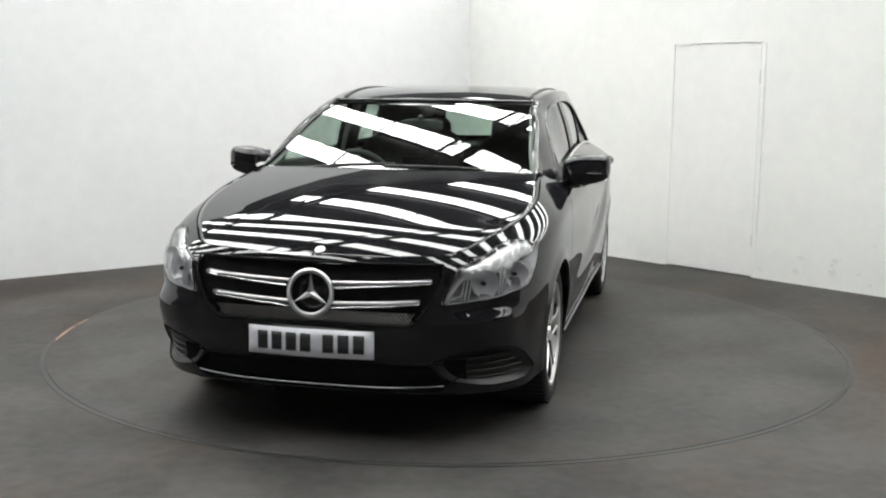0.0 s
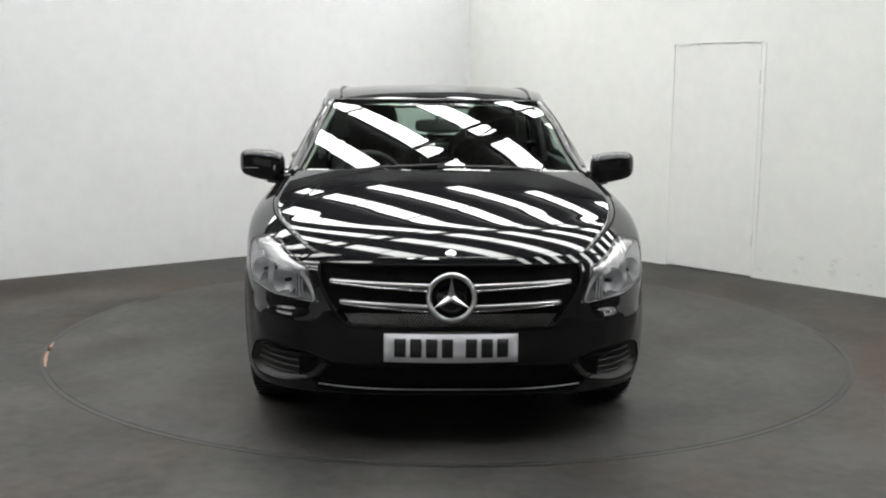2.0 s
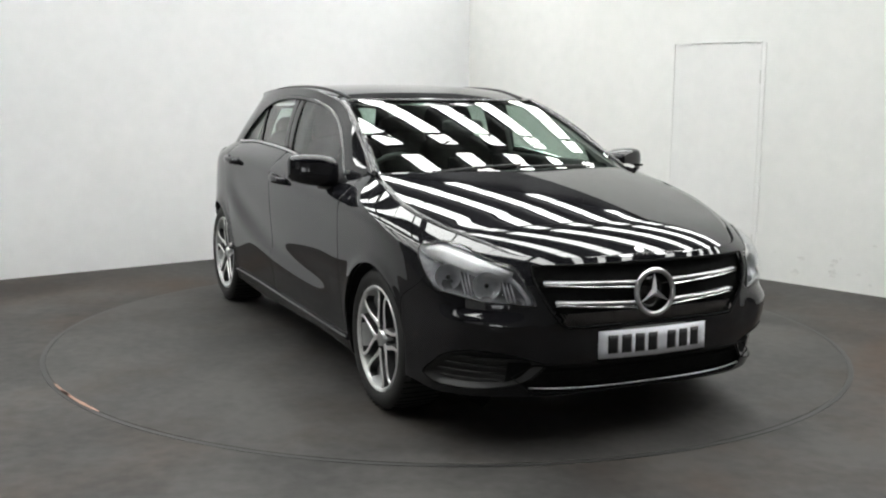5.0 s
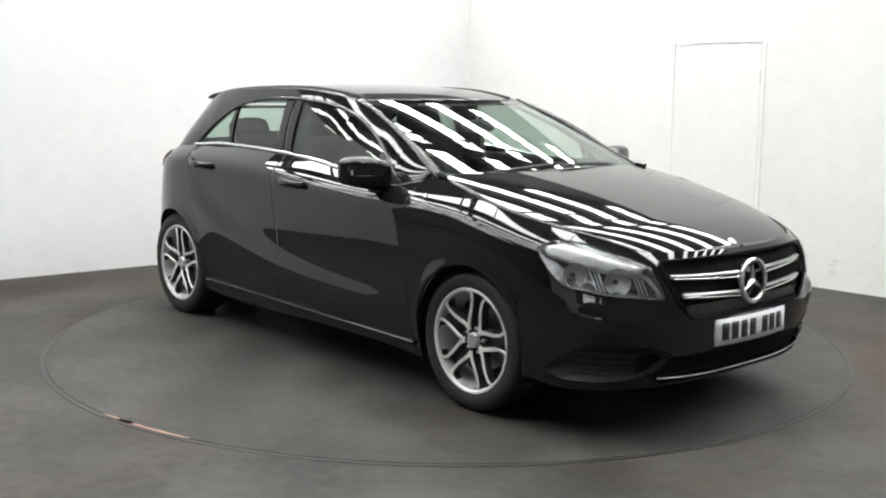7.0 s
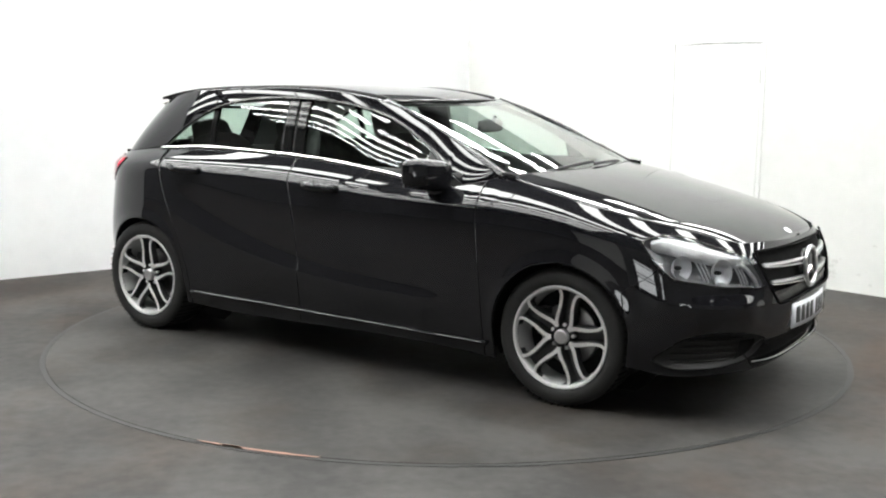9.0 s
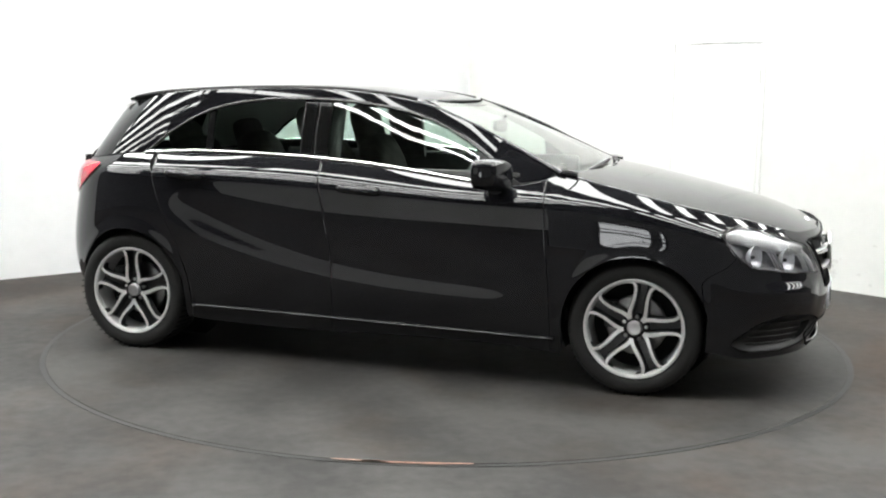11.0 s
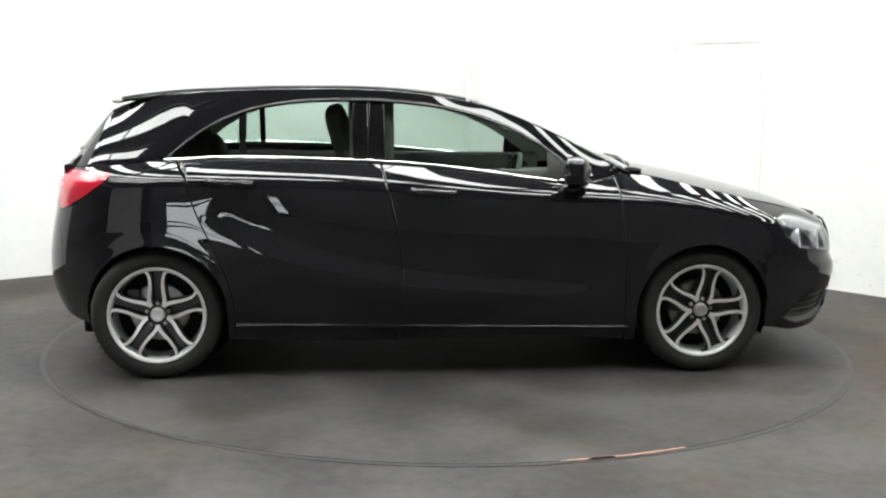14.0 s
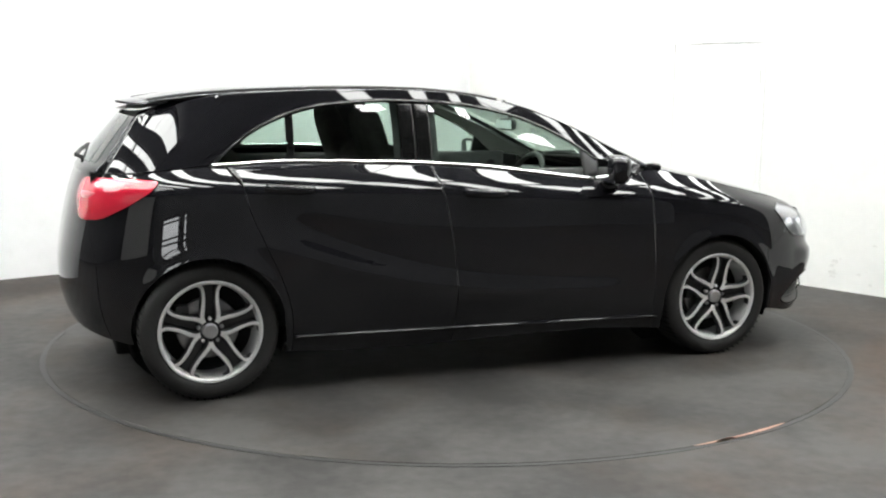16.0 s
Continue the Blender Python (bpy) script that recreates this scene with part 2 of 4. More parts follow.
def build_booth():
    ground = boxed(0, 0, -0.254, 34, 34, 0.5)
    tagged(part("floor", ground, M["floor"]), "dark grey painted concrete floor of the photo booth", "floor", kind="structure")
    end = CORNER + LEFT_DIR * WALL_L
    w = wall_slab("wall_west", CORNER, end, -0.01, WALL_H, WALL_T, -1)
    w.data.materials[0] = M["wall_cool"]
    tagged(w, "plain white painted booth wall", "wall", kind="structure")
    # east wall with an opening for the door
    d0, d1, dh = 2.331, 3.104, 1.775
    p = lambda d: CORNER + RIGHT_DIR * d
    north = Vector((-RIGHT_DIR.y, RIGHT_DIR.x))
    root = wall_slab("wall_east", p(-0.0), p(d0), -0.01, WALL_H, WALL_T, 1)
    tagged(root, "white painted booth wall, scuffed near the floor", "wall", kind="structure")
    for nm, a, b, z0, z1 in (("wall_section", d1, WALL_L, -0.01, WALL_H), ("door_header", d0, d1, dh, WALL_H)):
        o = wall_slab(nm, p(a), p(b), z0, z1, WALL_T, 1)
        o.parent = root
    # door leaf, set just back, and its stop and hinges
    turn = math.degrees(math.atan2(RIGHT_DIR.y, RIGHT_DIR.x))
    base = p(d0)
    door = new("door_1")
    door.matrix_basis = pose(base.x, base.y, 0, 0, 0, turn)
    tagged(door, "flush white painted door closed in the booth wall", "door", kind="structure")
    W = d1 - d0
    part("leaf", boxed(W / 2 - 0.002, 0.024, dh / 2 + 0.003, W - 0.005, 0.04, dh - 0.006), M["door"], door, bevel=0.003)
    part("door_stop", boxed(W / 2, 0.085, dh / 2, W, 0.06, dh), M["groove"], door, "dark door stop behind the gap")
    for z in (0.28, 1.52):
        part("hinge", boxed(W - 0.004, 0.006, z, 0.012, 0.016, 0.10), M["groove"], door, "small dark hinge")
    part("architrave_strip", boxed(W / 2 + 0.05, -0.002, dh + 0.010, W - 0.10, 0.004, 0.010), M["door"], door)
    part("architrave_strip", boxed(W + 0.024, -0.005, dh / 2, 0.03, 0.006, dh), M["door"], door)
    # scuffs low on the wall
    rnd = random.Random(5)
    for k in range(14):
        d, z = rnd.uniform(d1 + 0.08, d1 + 1.0), abs(rnd.gauss(0.1, 0.16)) + 0.03
        q = p(d)
        bm = bmesh.new()
        n = 7
        r0 = rnd.uniform(0.008, 0.03)
        vs = [bm.verts.new((r0 * rnd.uniform(0.6, 1.3) * math.cos(2 * math.pi * i / n) * rnd.uniform(1, 1.4), -0.001, r0 * rnd.uniform(0.5, 1.1) * math.sin(2 * math.pi * i / n))) for i in range(n)]
        bm.faces.new(vs)
        o = part("scuff_mark", bm, M["scuff"], root)
        o.matrix_basis = pose(q.x, q.y, z, 0, 0, turn)


ROOF_H, ROOF_ANGLE, PITCH, STRIP_W = 6.6, -48.0, 1.225, 0.42
ROOF_SHIFT, RIDGE_AT, BAY = 0.26, -2.92, 5.2
NORTH_END = 9.6       # the hall ends here, beyond the booth


def build_hall():
    """The dark hall round the open booth: cladding, roof with daylight panels, lattice trusses."""
    for i, (a, b) in enumerate((((-16, -16), (16, -16)), ((16, -16), (16, NORTH_END)), ((16, NORTH_END), (-16, NORTH_END)), ((-16, NORTH_END), (-16, -16)))):
        w = wall_slab(("hall_wall_south", "hall_wall_east", "hall_wall_north", "hall_wall_west")[i], Vector(a), Vector(b), -0.01, ROOF_H + 0.4, 0.2, -1)
        w.data.materials[0] = M["hall"]
        tagged(w, "dark profiled cladding of the hall", "wall", kind="structure")
    roof = part("ceiling", boxed(0, (NORTH_END - 16) / 2, ROOF_H + 0.35, 32, NORTH_END + 16, 0.1), M["roof"])
    tagged(roof, "dark sheeted hall roof above the booth", "ceiling", kind="structure")
    frame_m = pose(0, 0, 0, 0, 0, ROOF_ANGLE)
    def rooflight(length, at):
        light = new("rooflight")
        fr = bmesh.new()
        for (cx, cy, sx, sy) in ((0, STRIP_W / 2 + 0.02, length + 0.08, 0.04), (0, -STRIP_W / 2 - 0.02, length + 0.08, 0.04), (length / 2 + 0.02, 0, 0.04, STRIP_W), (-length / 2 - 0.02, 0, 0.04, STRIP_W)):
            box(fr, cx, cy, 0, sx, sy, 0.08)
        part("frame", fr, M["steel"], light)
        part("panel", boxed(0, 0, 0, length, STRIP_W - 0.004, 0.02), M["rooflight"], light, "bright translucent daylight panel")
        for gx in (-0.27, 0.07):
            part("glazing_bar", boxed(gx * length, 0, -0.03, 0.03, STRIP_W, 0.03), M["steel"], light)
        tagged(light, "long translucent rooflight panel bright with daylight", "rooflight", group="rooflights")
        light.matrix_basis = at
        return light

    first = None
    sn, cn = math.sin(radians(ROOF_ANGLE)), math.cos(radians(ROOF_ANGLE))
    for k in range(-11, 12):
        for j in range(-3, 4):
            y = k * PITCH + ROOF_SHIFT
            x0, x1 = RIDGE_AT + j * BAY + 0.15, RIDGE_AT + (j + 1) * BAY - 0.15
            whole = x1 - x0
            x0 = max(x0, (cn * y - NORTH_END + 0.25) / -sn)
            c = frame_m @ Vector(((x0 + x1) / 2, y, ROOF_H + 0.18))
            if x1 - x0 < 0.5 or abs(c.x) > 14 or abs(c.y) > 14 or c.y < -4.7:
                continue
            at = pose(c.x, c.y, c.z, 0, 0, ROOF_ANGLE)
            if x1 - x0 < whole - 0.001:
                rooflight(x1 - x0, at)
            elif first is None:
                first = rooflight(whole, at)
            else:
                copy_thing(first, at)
    # lattice trusses across the strips
    truss = None
    for j in range(-2, 4):
        at = frame_m @ Vector((RIDGE_AT + j * BAY, 0, 0))
        if truss is None:
            truss = new("roof_truss")
            part("chord", boxed(0, 0, ROOF_H - 0.62, 0.055, 26, 0.055), M["steel"], truss)
            part("chord", boxed(0, 0, ROOF_H + 0.04, 0.06, 26, 0.06), M["steel"], truss)
            bm = bmesh.new()
            for i in range(24):
                y = -13 + 26 * (i + 0.5) / 24
                lean = 54 if i % 2 else -54
                box(bm, 0, 0, 0, 0.03, 0.03, 1.25, m=pose(0, y, ROOF_H - 0.29, lean, 0, 0))
            part("lattice", bm, M["steel"], truss)
            tagged(truss, "dark steel lattice roof truss", "truss", group="roof trusses")
            truss.matrix_basis = pose(at.x, at.y, 0, 0, 0, ROOF_ANGLE)
        else:
            copy_thing(truss, pose(at.x, at.y, 0, 0, 0, ROOF_ANGLE))
    # low glowing slatted panel on the partition behind the camera, a narrow one beside it
    # both unseen, added for the bright bands mirrored in the car's doors
    for wx, wd in ((PANEL_X, 1.06), (PANEL_X + 0.96, 0.10)):
        ld = new("glow_panel")
        ld.matrix_basis = pose(wx, PARTITION + 0.03, 0)
        tagged(ld, "low glowing slatted panel added for bands mirrored in the car", "window", group="low windows")
        for z, h in ((0.86, 0.05), (0.665, 0.27), (0.465, 0.06), (0.255, 0.29)):
            part("slat", boxed(0, 0, z, wd, 0.03, h), M["daylight"], ld, bevel=0.006)
        for z in (0.815, 0.512, 0.417):
            part("rail", boxed(0, 0.01, z, wd, 0.03, 0.03), M["steel"], ld)
        for sx in (-1, 1):
            part("jamb", boxed(sx * (wd / 2 + 0.03), 0.0, 0.50, 0.06, 0.06, 0.83), M["steel"], ld)
        for z in (0.08, 0.925):
            part("frame_bar", boxed(0, 0.0, z, wd + 0.12, 0.06, 0.06), M["steel"], ld)
    # unseen white wall set where the car's doors mirror pale grey
    w = wall_slab("hall_wall_painted", Vector((-12, -11.1)), Vector((-5.0, -11.1)), -0.01, 4.4, 0.15, -1)
    w.data.materials[0] = M["hall_white"]
    tagged(w, "unseen white hall wall, mirrored as grey in the car's doors", "wall", kind="structure")
    # unseen wall added to carry the slatted panels and mirror dark in the car
    w = wall_slab("hall_wall_partition", Vector((-2.7, PARTITION)), Vector((9, PARTITION)), -0.01, 2.8, 0.15, -1)
    w.data.materials[0] = M["hall"]
    tagged(w, "unseen dark partition wall added behind the camera", "wall", kind="structure")


PANEL_X, PARTITION = -1.47, -6.45


def build_turntable():
    tt = new("turntable")
    tagged(tt, "round grey turntable deck set flush in the floor", "turntable")
    n = 160
    v, f = lathe([(0.0, 0.0), (0.6, 0.0), (1.2, 0.0), (1.8, 0.0), (TABLE_R - 0.008, 0.0), (TABLE_R - 0.004, -0.003), (TABLE_R - 0.004, -0.03)], n)
    v = [(x, z, y) for x, y, z in v]
    mesh_object("deck", v, f, M["table"], tt, smooth=False)
    # flat near-black ring puts the shade of the narrow gap into colour
    v, f = lathe([(TABLE_R - 0.0038, -0.012), (TABLE_R - 0.0035, -0.0022), (TABLE_R + 0.022, -0.0022), (TABLE_R + 0.025, -0.012)], n)
    mesh_object("gap_ring", [(x, z, y) for x, y, z in v], f, M["gap_shade"], tt, "near-black ring for the shaded gap round the deck", smooth=False)
    for a0, a1 in ((WORN[0], WORN[1]), (WORN[2], WORN[3])):
        vs, fs = [], []
        m = 26
        rn = random.Random(int(a0) + 3)
        for i in range(m + 1):
            a = radians(a0 + (a1 - a0) * i / m)
            e = 0.011 * abs(math.sin(math.pi * i / m)) ** 0.5 * rn.uniform(0.6, 1.1) + 0.001
            for r in (TABLE_R - 0.004 - e, TABLE_R - 0.001 + e * 0.5):
                vs.append((r * math.cos(a), r * math.sin(a), 0.0012))
        for i in range(m):
            fs.append((2 * i, 2 * i + 1, 2 * i + 3, 2 * i + 2))
        mesh_object("worn_edge", vs, fs, M["worn_edge"], tt, "scraped orange primer on the edge", smooth=False)
    return tt


WORN = (-84.0, -69.5, 279.0, 282.0)    # where the ring is scraped, degrees on the deck

# ---------------------------------------------------------------- the car's surfaces (its own space: x ahead, y left, z up)
PR, QF, QR = 3.1, 1.25, -1.2
PF = 3.1            # how square the nose is in the plan at bonnet height
NOSE, TAIL = 2.25, -2.04
Xn = spline([(0.10, 2.07), (0.20, 2.145), (0.30, 2.19), (0.42, 2.212), (0.55, 2.212), (0.66, 2.20), (0.74, 2.165), (0.80, 2.12), (0.95, 1.98)])
Xt = spline([(0.15, -1.83), (0.25, -1.895), (0.36, -1.95), (0.48, -1.975), (0.62, -1.968), (0.75, -1.945), (0.9, -1.91), (1.05, -1.86), (1.2, -1.80)])
W0 = spline([(-2.05, 0.83), (-1.35, 0.886), (-0.6, 0.880), (0, 0.880), (0.7, 0.880), (1.35, 0.884), (2.0, 0.87), (2.3, 0.86)])
Zs = spline([(-2.05, 0.94), (-1.5, 0.975), (-1, 0.978), (-0.3, 0.955), (0.5, 0.905), (0.9, 0.895), (1.3, 0.862), (1.7, 0.785), (2.2, 0.70)])
Sl = spline([(-2.05, 1.2), (-1.3, 1.75), (-0.6, 1.35), (0.2, 1.15), (0.9, 1.25), (1.5, 1.5), (2.0, 2.2), (2.2, 2.3)])
Zc = spline([(-1.2, 0.80), (-1.0, 0.735), (-0.7, 0.63), (-0.3, 0.525), (0.2, 0.46), (0.7, 0.435), (1.0, 0.43)])
ZuX = spline([(-2.04, 1.005), (-1.75, 1.01), (-1.45, 1.025), (-1.22, 1.055), (-0.8, 1.066), (-0.4, 1.056), (0.0, 1.031), (0.56, 0.966), (0.70, 0.957), (0.84, 0.975), (0.94, 0.997)])
WHEELS = ((1.35, 0.317), (-1.35, 0.317))
ARCH = 0.342


def smooth_curve(knots, degree):
    """A low polynomial near the knots, for surfaces that mirror light cleanly."""
    k = np.array(knots, float)
    c = np.polyfit(k[:, 0], k[:, 1], degree)
    return lambda x: np.polyval(c, x)


BONNET = lambda x: 0.947 - 0.22 * (x - 1.5) - 0.061 * (x - 1.5) ** 2 - 0.007 * (x - 1.5) ** 3
BONNET_EDGE = spline([(0.9, 0.765), (1.3, 0.755), (1.6, 0.72), (1.8, 0.67), (1.95, 0.60), (2.05, 0.48), (2.14, 0.0)])


def bonnet_z(x, y):
    xc = QF + (2.12 - QF) * np.maximum(1 - (np.abs(y) / 0.87) ** PF, 0) ** (1 / PF)
    nose = 0.026 * np.clip(1 - (xc - x) / 0.26, 0, 1) ** 2.3
    return BONNET(x) - nose - (0.034 + 0.016 * np.clip((x - 1.0) / 0.7, 0, 1)) * (y / 0.75) ** 2 - 0.007 * (y / 0.75) ** 4


def Zu(q):
    """The top edge of the side: waist line, then the edge of the bonnet."""
    q = np.asarray(q, float)
    pf = np.clip((q - QF) / (NOSE - QF), 0, 1) * math.pi / 2
    x = np.where(q > QF, QF + (2.12 - QF) * np.sin(pf) ** (2 / PF), q)
    k = np.clip((x - 0.88) / 0.14, 0, 1)
    k = k * k * (3 - 2 * k)
    xf = np.maximum(x, 0.9)
    return ZuX(np.minimum(x, 0.94)) * (1 - k) + (bonnet_z(xf, BONNET_EDGE(xf) * 0.97)) * k


def nose_power(z):
    """The bumper is squarer than the lamps above it."""
    k = np.clip((np.asarray(z, float) - 0.45) / 0.30, 0, 1)
    low = np.clip((0.45 - np.asarray(z, float)) / 0.2, 0, 1)
    return 3.4 + (PF - 3.4) * k * k * (3 - 2 * k) - 0.1 * low


def W(x, z):
    y = W0(x) - 0.30 * np.maximum(0.60 - z, 0) ** 2 * (1 - 0.8 * np.clip((x - 1.3) / 0.4, 0, 1)) - 0.10 * np.maximum(z - 0.60, 0) ** 2
    r = 0.016
    k = np.clip((z - Zs(x)) / r, -30, 30)
    y = y - Sl(x) * r * np.log1p(np.exp(k))
    d = z - Zc(np.clip(x, -1.2, 1.0))
    amp = 1 / (1 + np.exp(-(x + 1.02) / 0.05)) / (1 + np.exp((x - 0.78) / 0.07))
    y = y - 0.013 * amp * np.exp(-(d / 0.15) ** 2) * np.tanh(d / 0.045)
    for wx, wz in WHEELS:
        rr = np.hypot(x - wx, z - wz)
        y = y + 0.007 * np.exp(-((rr - ARCH) / 0.035) ** 2)
    return y


def S(q, z):
    """The side, nose and tail: q runs along the car and round its ends."""
    q, z = np.broadcast_arrays(np.asarray(q, float), np.asarray(z, float))
    pf = np.clip((q - QF) / (NOSE - QF), 0, 1) * math.pi / 2
    pr = np.clip((QR - q) / (QR - TAIL), 0, 1) * math.pi / 2
    pw = nose_power(z)
    x = np.where(q > QF, QF + (Xn(z) - QF) * np.sin(pf) ** (2 / pw), np.where(q < QR, QR + (Xt(z) - QR) * np.sin(pr) ** (2 / PR), q))
    c = np.clip(np.cos(pf), 0, 1) ** (2 / pw) * np.clip(np.cos(pr), 0, 1) ** (2 / PR)
    # a ledge in the bumper below the lamp
    t = np.clip((0.572 - z) / 0.055, 0, 1)
    f = np.clip((z - 0.34) / 0.17, 0, 1)
    w = np.clip((q - 1.56) / 0.14, 0, 1) * np.clip((1.99 - q) / 0.12, 0, 1)
    e = 0.020 * t * t * (3 - 2 * t) * f * f * (3 - 2 * f) * w * w * (3 - 2 * w)
    return np.stack([x + e * np.sin(pf), W(x, z) * c + e * np.cos(pf), z], -1)


def q_of_x(x, z=0.5):
    x = np.asarray(x, float)
    f = np.clip((x - QF) / (Xn(z) - QF), 0, 1) ** (nose_power(z) / 2)
    b = np.clip((QR - x) / (QR - Xt(z)), 0, 1) ** (PR / 2)
    return np.where(x > QF, QF + np.arcsin(f) / (math.pi / 2) * (NOSE - QF), np.where(x < QR, QR - np.arcsin(b) / (math.pi / 2) * (QR - TAIL), x))


Sill = spline([(-2.04, 0.335), (-1.8, 0.295), (-1.5, 0.255), (-0.9, 0.19), (0.9, 0.175), (1.25, 0.19), (1.4, 0.235), (1.55, 0.210), (1.7, 0.206), (2.0, 0.212), (2.25, 0.215)])


def halved(f, lo, hi, n=18):
    """Where f turns from negative to positive between lo and hi, element by element."""
    for _ in range(n):
        mid = (lo + hi) / 2
        up = f(mid) < 0
        lo, hi = np.where(up, mid, lo), np.where(up, hi, mid)
    return (lo + hi) / 2


def z_low(q):
    """The lower edge of the body: sill, and the wheel arches cut into it."""
    q = np.asarray(q, float)
    z = Sill(q)
    for wx, wz in WHEELS:
        g = lambda h: (S(q, h)[..., 0] - wx) ** 2 + (h - wz) ** 2 - ARCH ** 2
        foot = q * 0 + wz
        edge = halved(g, foot, foot + ARCH + 0.01)
        z = np.where(g(foot) < 0, np.maximum(z, edge), z)
    return z


Ze = spline([(-1.85, 1.275), (-1.7, 1.312), (-1.5, 1.350), (-1.1, 1.388), (-0.63, 1.404), (-0.16, 1.394), (0.155, 1.352), (0.31, 1.316), (0.404, 1.282), (0.545, 1.225), (0.70, 1.150), (0.815, 1.088), (0.956, 1.014), (1.0, 0.996), (1.1, 0.985)])
Ye = spline([(-1.85, 0.44), (-1.7, 0.465), (-1.5, 0.525), (-1.1, 0.598), (-0.5, 0.620), (0, 0.615), (0.26, 0.608), (0.5, 0.645), (0.8, 0.692), (1.0, 0.735), (1.1, 0.75)])
Zw = spline([(-1.33, 1.05), (-1.18, 1.172), (-0.96, 1.288), (-0.707, 1.343), (-0.427, 1.357), (-0.147, 1.347), (0.135, 1.305), (0.419, 1.205), (0.593, 1.10), (0.75, 0.985), (0.85, 0.93)])
Zr = spline([(-1.80, 1.300), (-1.71, 1.325), (-1.57, 1.357), (-1.41, 1.388), (-1.10, 1.417), (-0.63, 1.433), (-0.20, 1.424), (0.08, 1.397), (0.31, 1.343), (0.59, 1.234), (0.86, 1.122), (1.16, 0.998)])


def Zb(x):
    """The waist by its place along the car."""
    return Zu(q_of_x(x, 1.0))


def G(x, z):
    """The side of the cabin above the waist."""
    x, z = np.broadcast_arrays(np.asarray(x, float), np.asarray(z, float))
    zb, ze = Zb(x), Ze(x)
    t = (z - zb) / np.maximum(ze - zb, 0.02)
    base = S(q_of_x(x, 1.0), zb)
    yb = base[..., 1] - 0.010
    y = yb + (Ye(x) - yb) * t + 0.060 * t * (1 - t) * np.clip((ze - zb) / 0.3, 0, 1)
    shear = 0.165 * np.clip((-1.2 - x) / 0.55, 0, 1.2) ** 1.5
    return np.stack([base[..., 0] + shear * t, y, z], -1)


def outward(p):
    """Unit normals of a grid of points, away from the car's core."""
    n = np.cross(np.gradient(p, axis=0), np.gradient(p, axis=1))
    n /= np.maximum(np.linalg.norm(n, axis=-1, keepdims=True), 1e-9)
    core = np.stack([np.clip(p[..., 0], -1.2, 1.2) * 0.9, p[..., 1] * 0, p[..., 2] * 0 + 0.62], -1)
    s = np.sign((n * (p - core)).sum(-1, keepdims=True))
    return n * np.where(s == 0, 1, s)


def sheet(name, p, mat, parent, label="", fold=0.014, mirror=False, keep=None, offset=0.0, normals=None):
    """A panel from a grid of points, its edges folded inward."""
    p = np.array(p, float)
    n = outward(p)
    p = p + n * offset
    if fold:
        q = np.empty((p.shape[0] + 2, p.shape[1] + 2, 3))
        q[1:-1, 1:-1] = p
        q[0, 1:-1], q[-1, 1:-1] = p[0] - n[0] * fold, p[-1] - n[-1] * fold
        q[1:-1, 0], q[1:-1, -1] = p[:, 0] - n[:, 0] * fold, p[:, -1] - n[:, -1] * fold
        q[0, 0], q[0, -1], q[-1, 0], q[-1, -1] = q[0, 1], q[0, -2], q[-1, 1], q[-1, -2]
        p = q
    if mirror:
        p = p * np.array([1, -1, 1])
    a, b = p.shape[:2]
    faces, rim = [], []
    for i in range(a - 1):
        for j in range(b - 1):
            if keep is not None and not keep[min(max(i - (1 if fold else 0), 0), keep.shape[0] - 1), min(max(j - (1 if fold else 0), 0), keep.shape[1] - 1)]:
                continue
            faces.append((i * b + j, (i + 1) * b + j, (i + 1) * b + j + 1, i * b + j + 1))
            rim.append(1 if fold and (i in (0, a - 2) or j in (0, b - 2)) else 0)
    m = outward(p)
    g = np.cross(np.gradient(p, axis=0), np.gradient(p, axis=1))
    if (g * m).sum() < 0:
        faces = [f[::-1] for f in faces]
    # folded rims of body panels go near-black: shut-line shade put into colour
    body = mat == M["paint"]
    ob = mesh_object(name, p.reshape(-1, 3), faces, mat, parent, label, mats=[mat, M["shut"]] if body else None, index=rim if body else None)
    if body:
        ob.data.polygons.foreach_set("use_smooth", [not r for r in rim])
    if normals is not None:
        # true surface normals inside, the folded rim keeps its own
        full = np.zeros((a, b, 3))
        o = 1 if fold else 0
        full[o:a - o, o:b - o] = normals * (np.array([1, -1, 1]) if mirror else 1)
        ob.data.normals_split_custom_set_from_vertices(full.reshape(-1, 3).tolist())
    return ob


def side_normal(q, z):
    """Outward normals of the side at each point of a panel's grid."""
    e = 2e-4
    n = np.cross(S(q + e, z) - S(q - e, z), S(q, z + e) - S(q, z - e))
    n /= np.maximum(np.linalg.norm(n, axis=-1, keepdims=True), 1e-12)
    p = S(q, z)
    core = np.stack([np.clip(p[..., 0], -1.2, 1.2) * 0.9, p[..., 1] * 0, p[..., 2] * 0 + 0.62], -1)
    return n * np.where((n * (p - core)).sum(-1, keepdims=True) < 0, -1, 1)


def steps(n, eps=0.006):
    """Even steps with a close pair at each end, to keep folded edges crisp."""
    return np.concatenate([[0, eps], np.linspace(0, 1, n)[1:-1], [1 - eps, 1]])


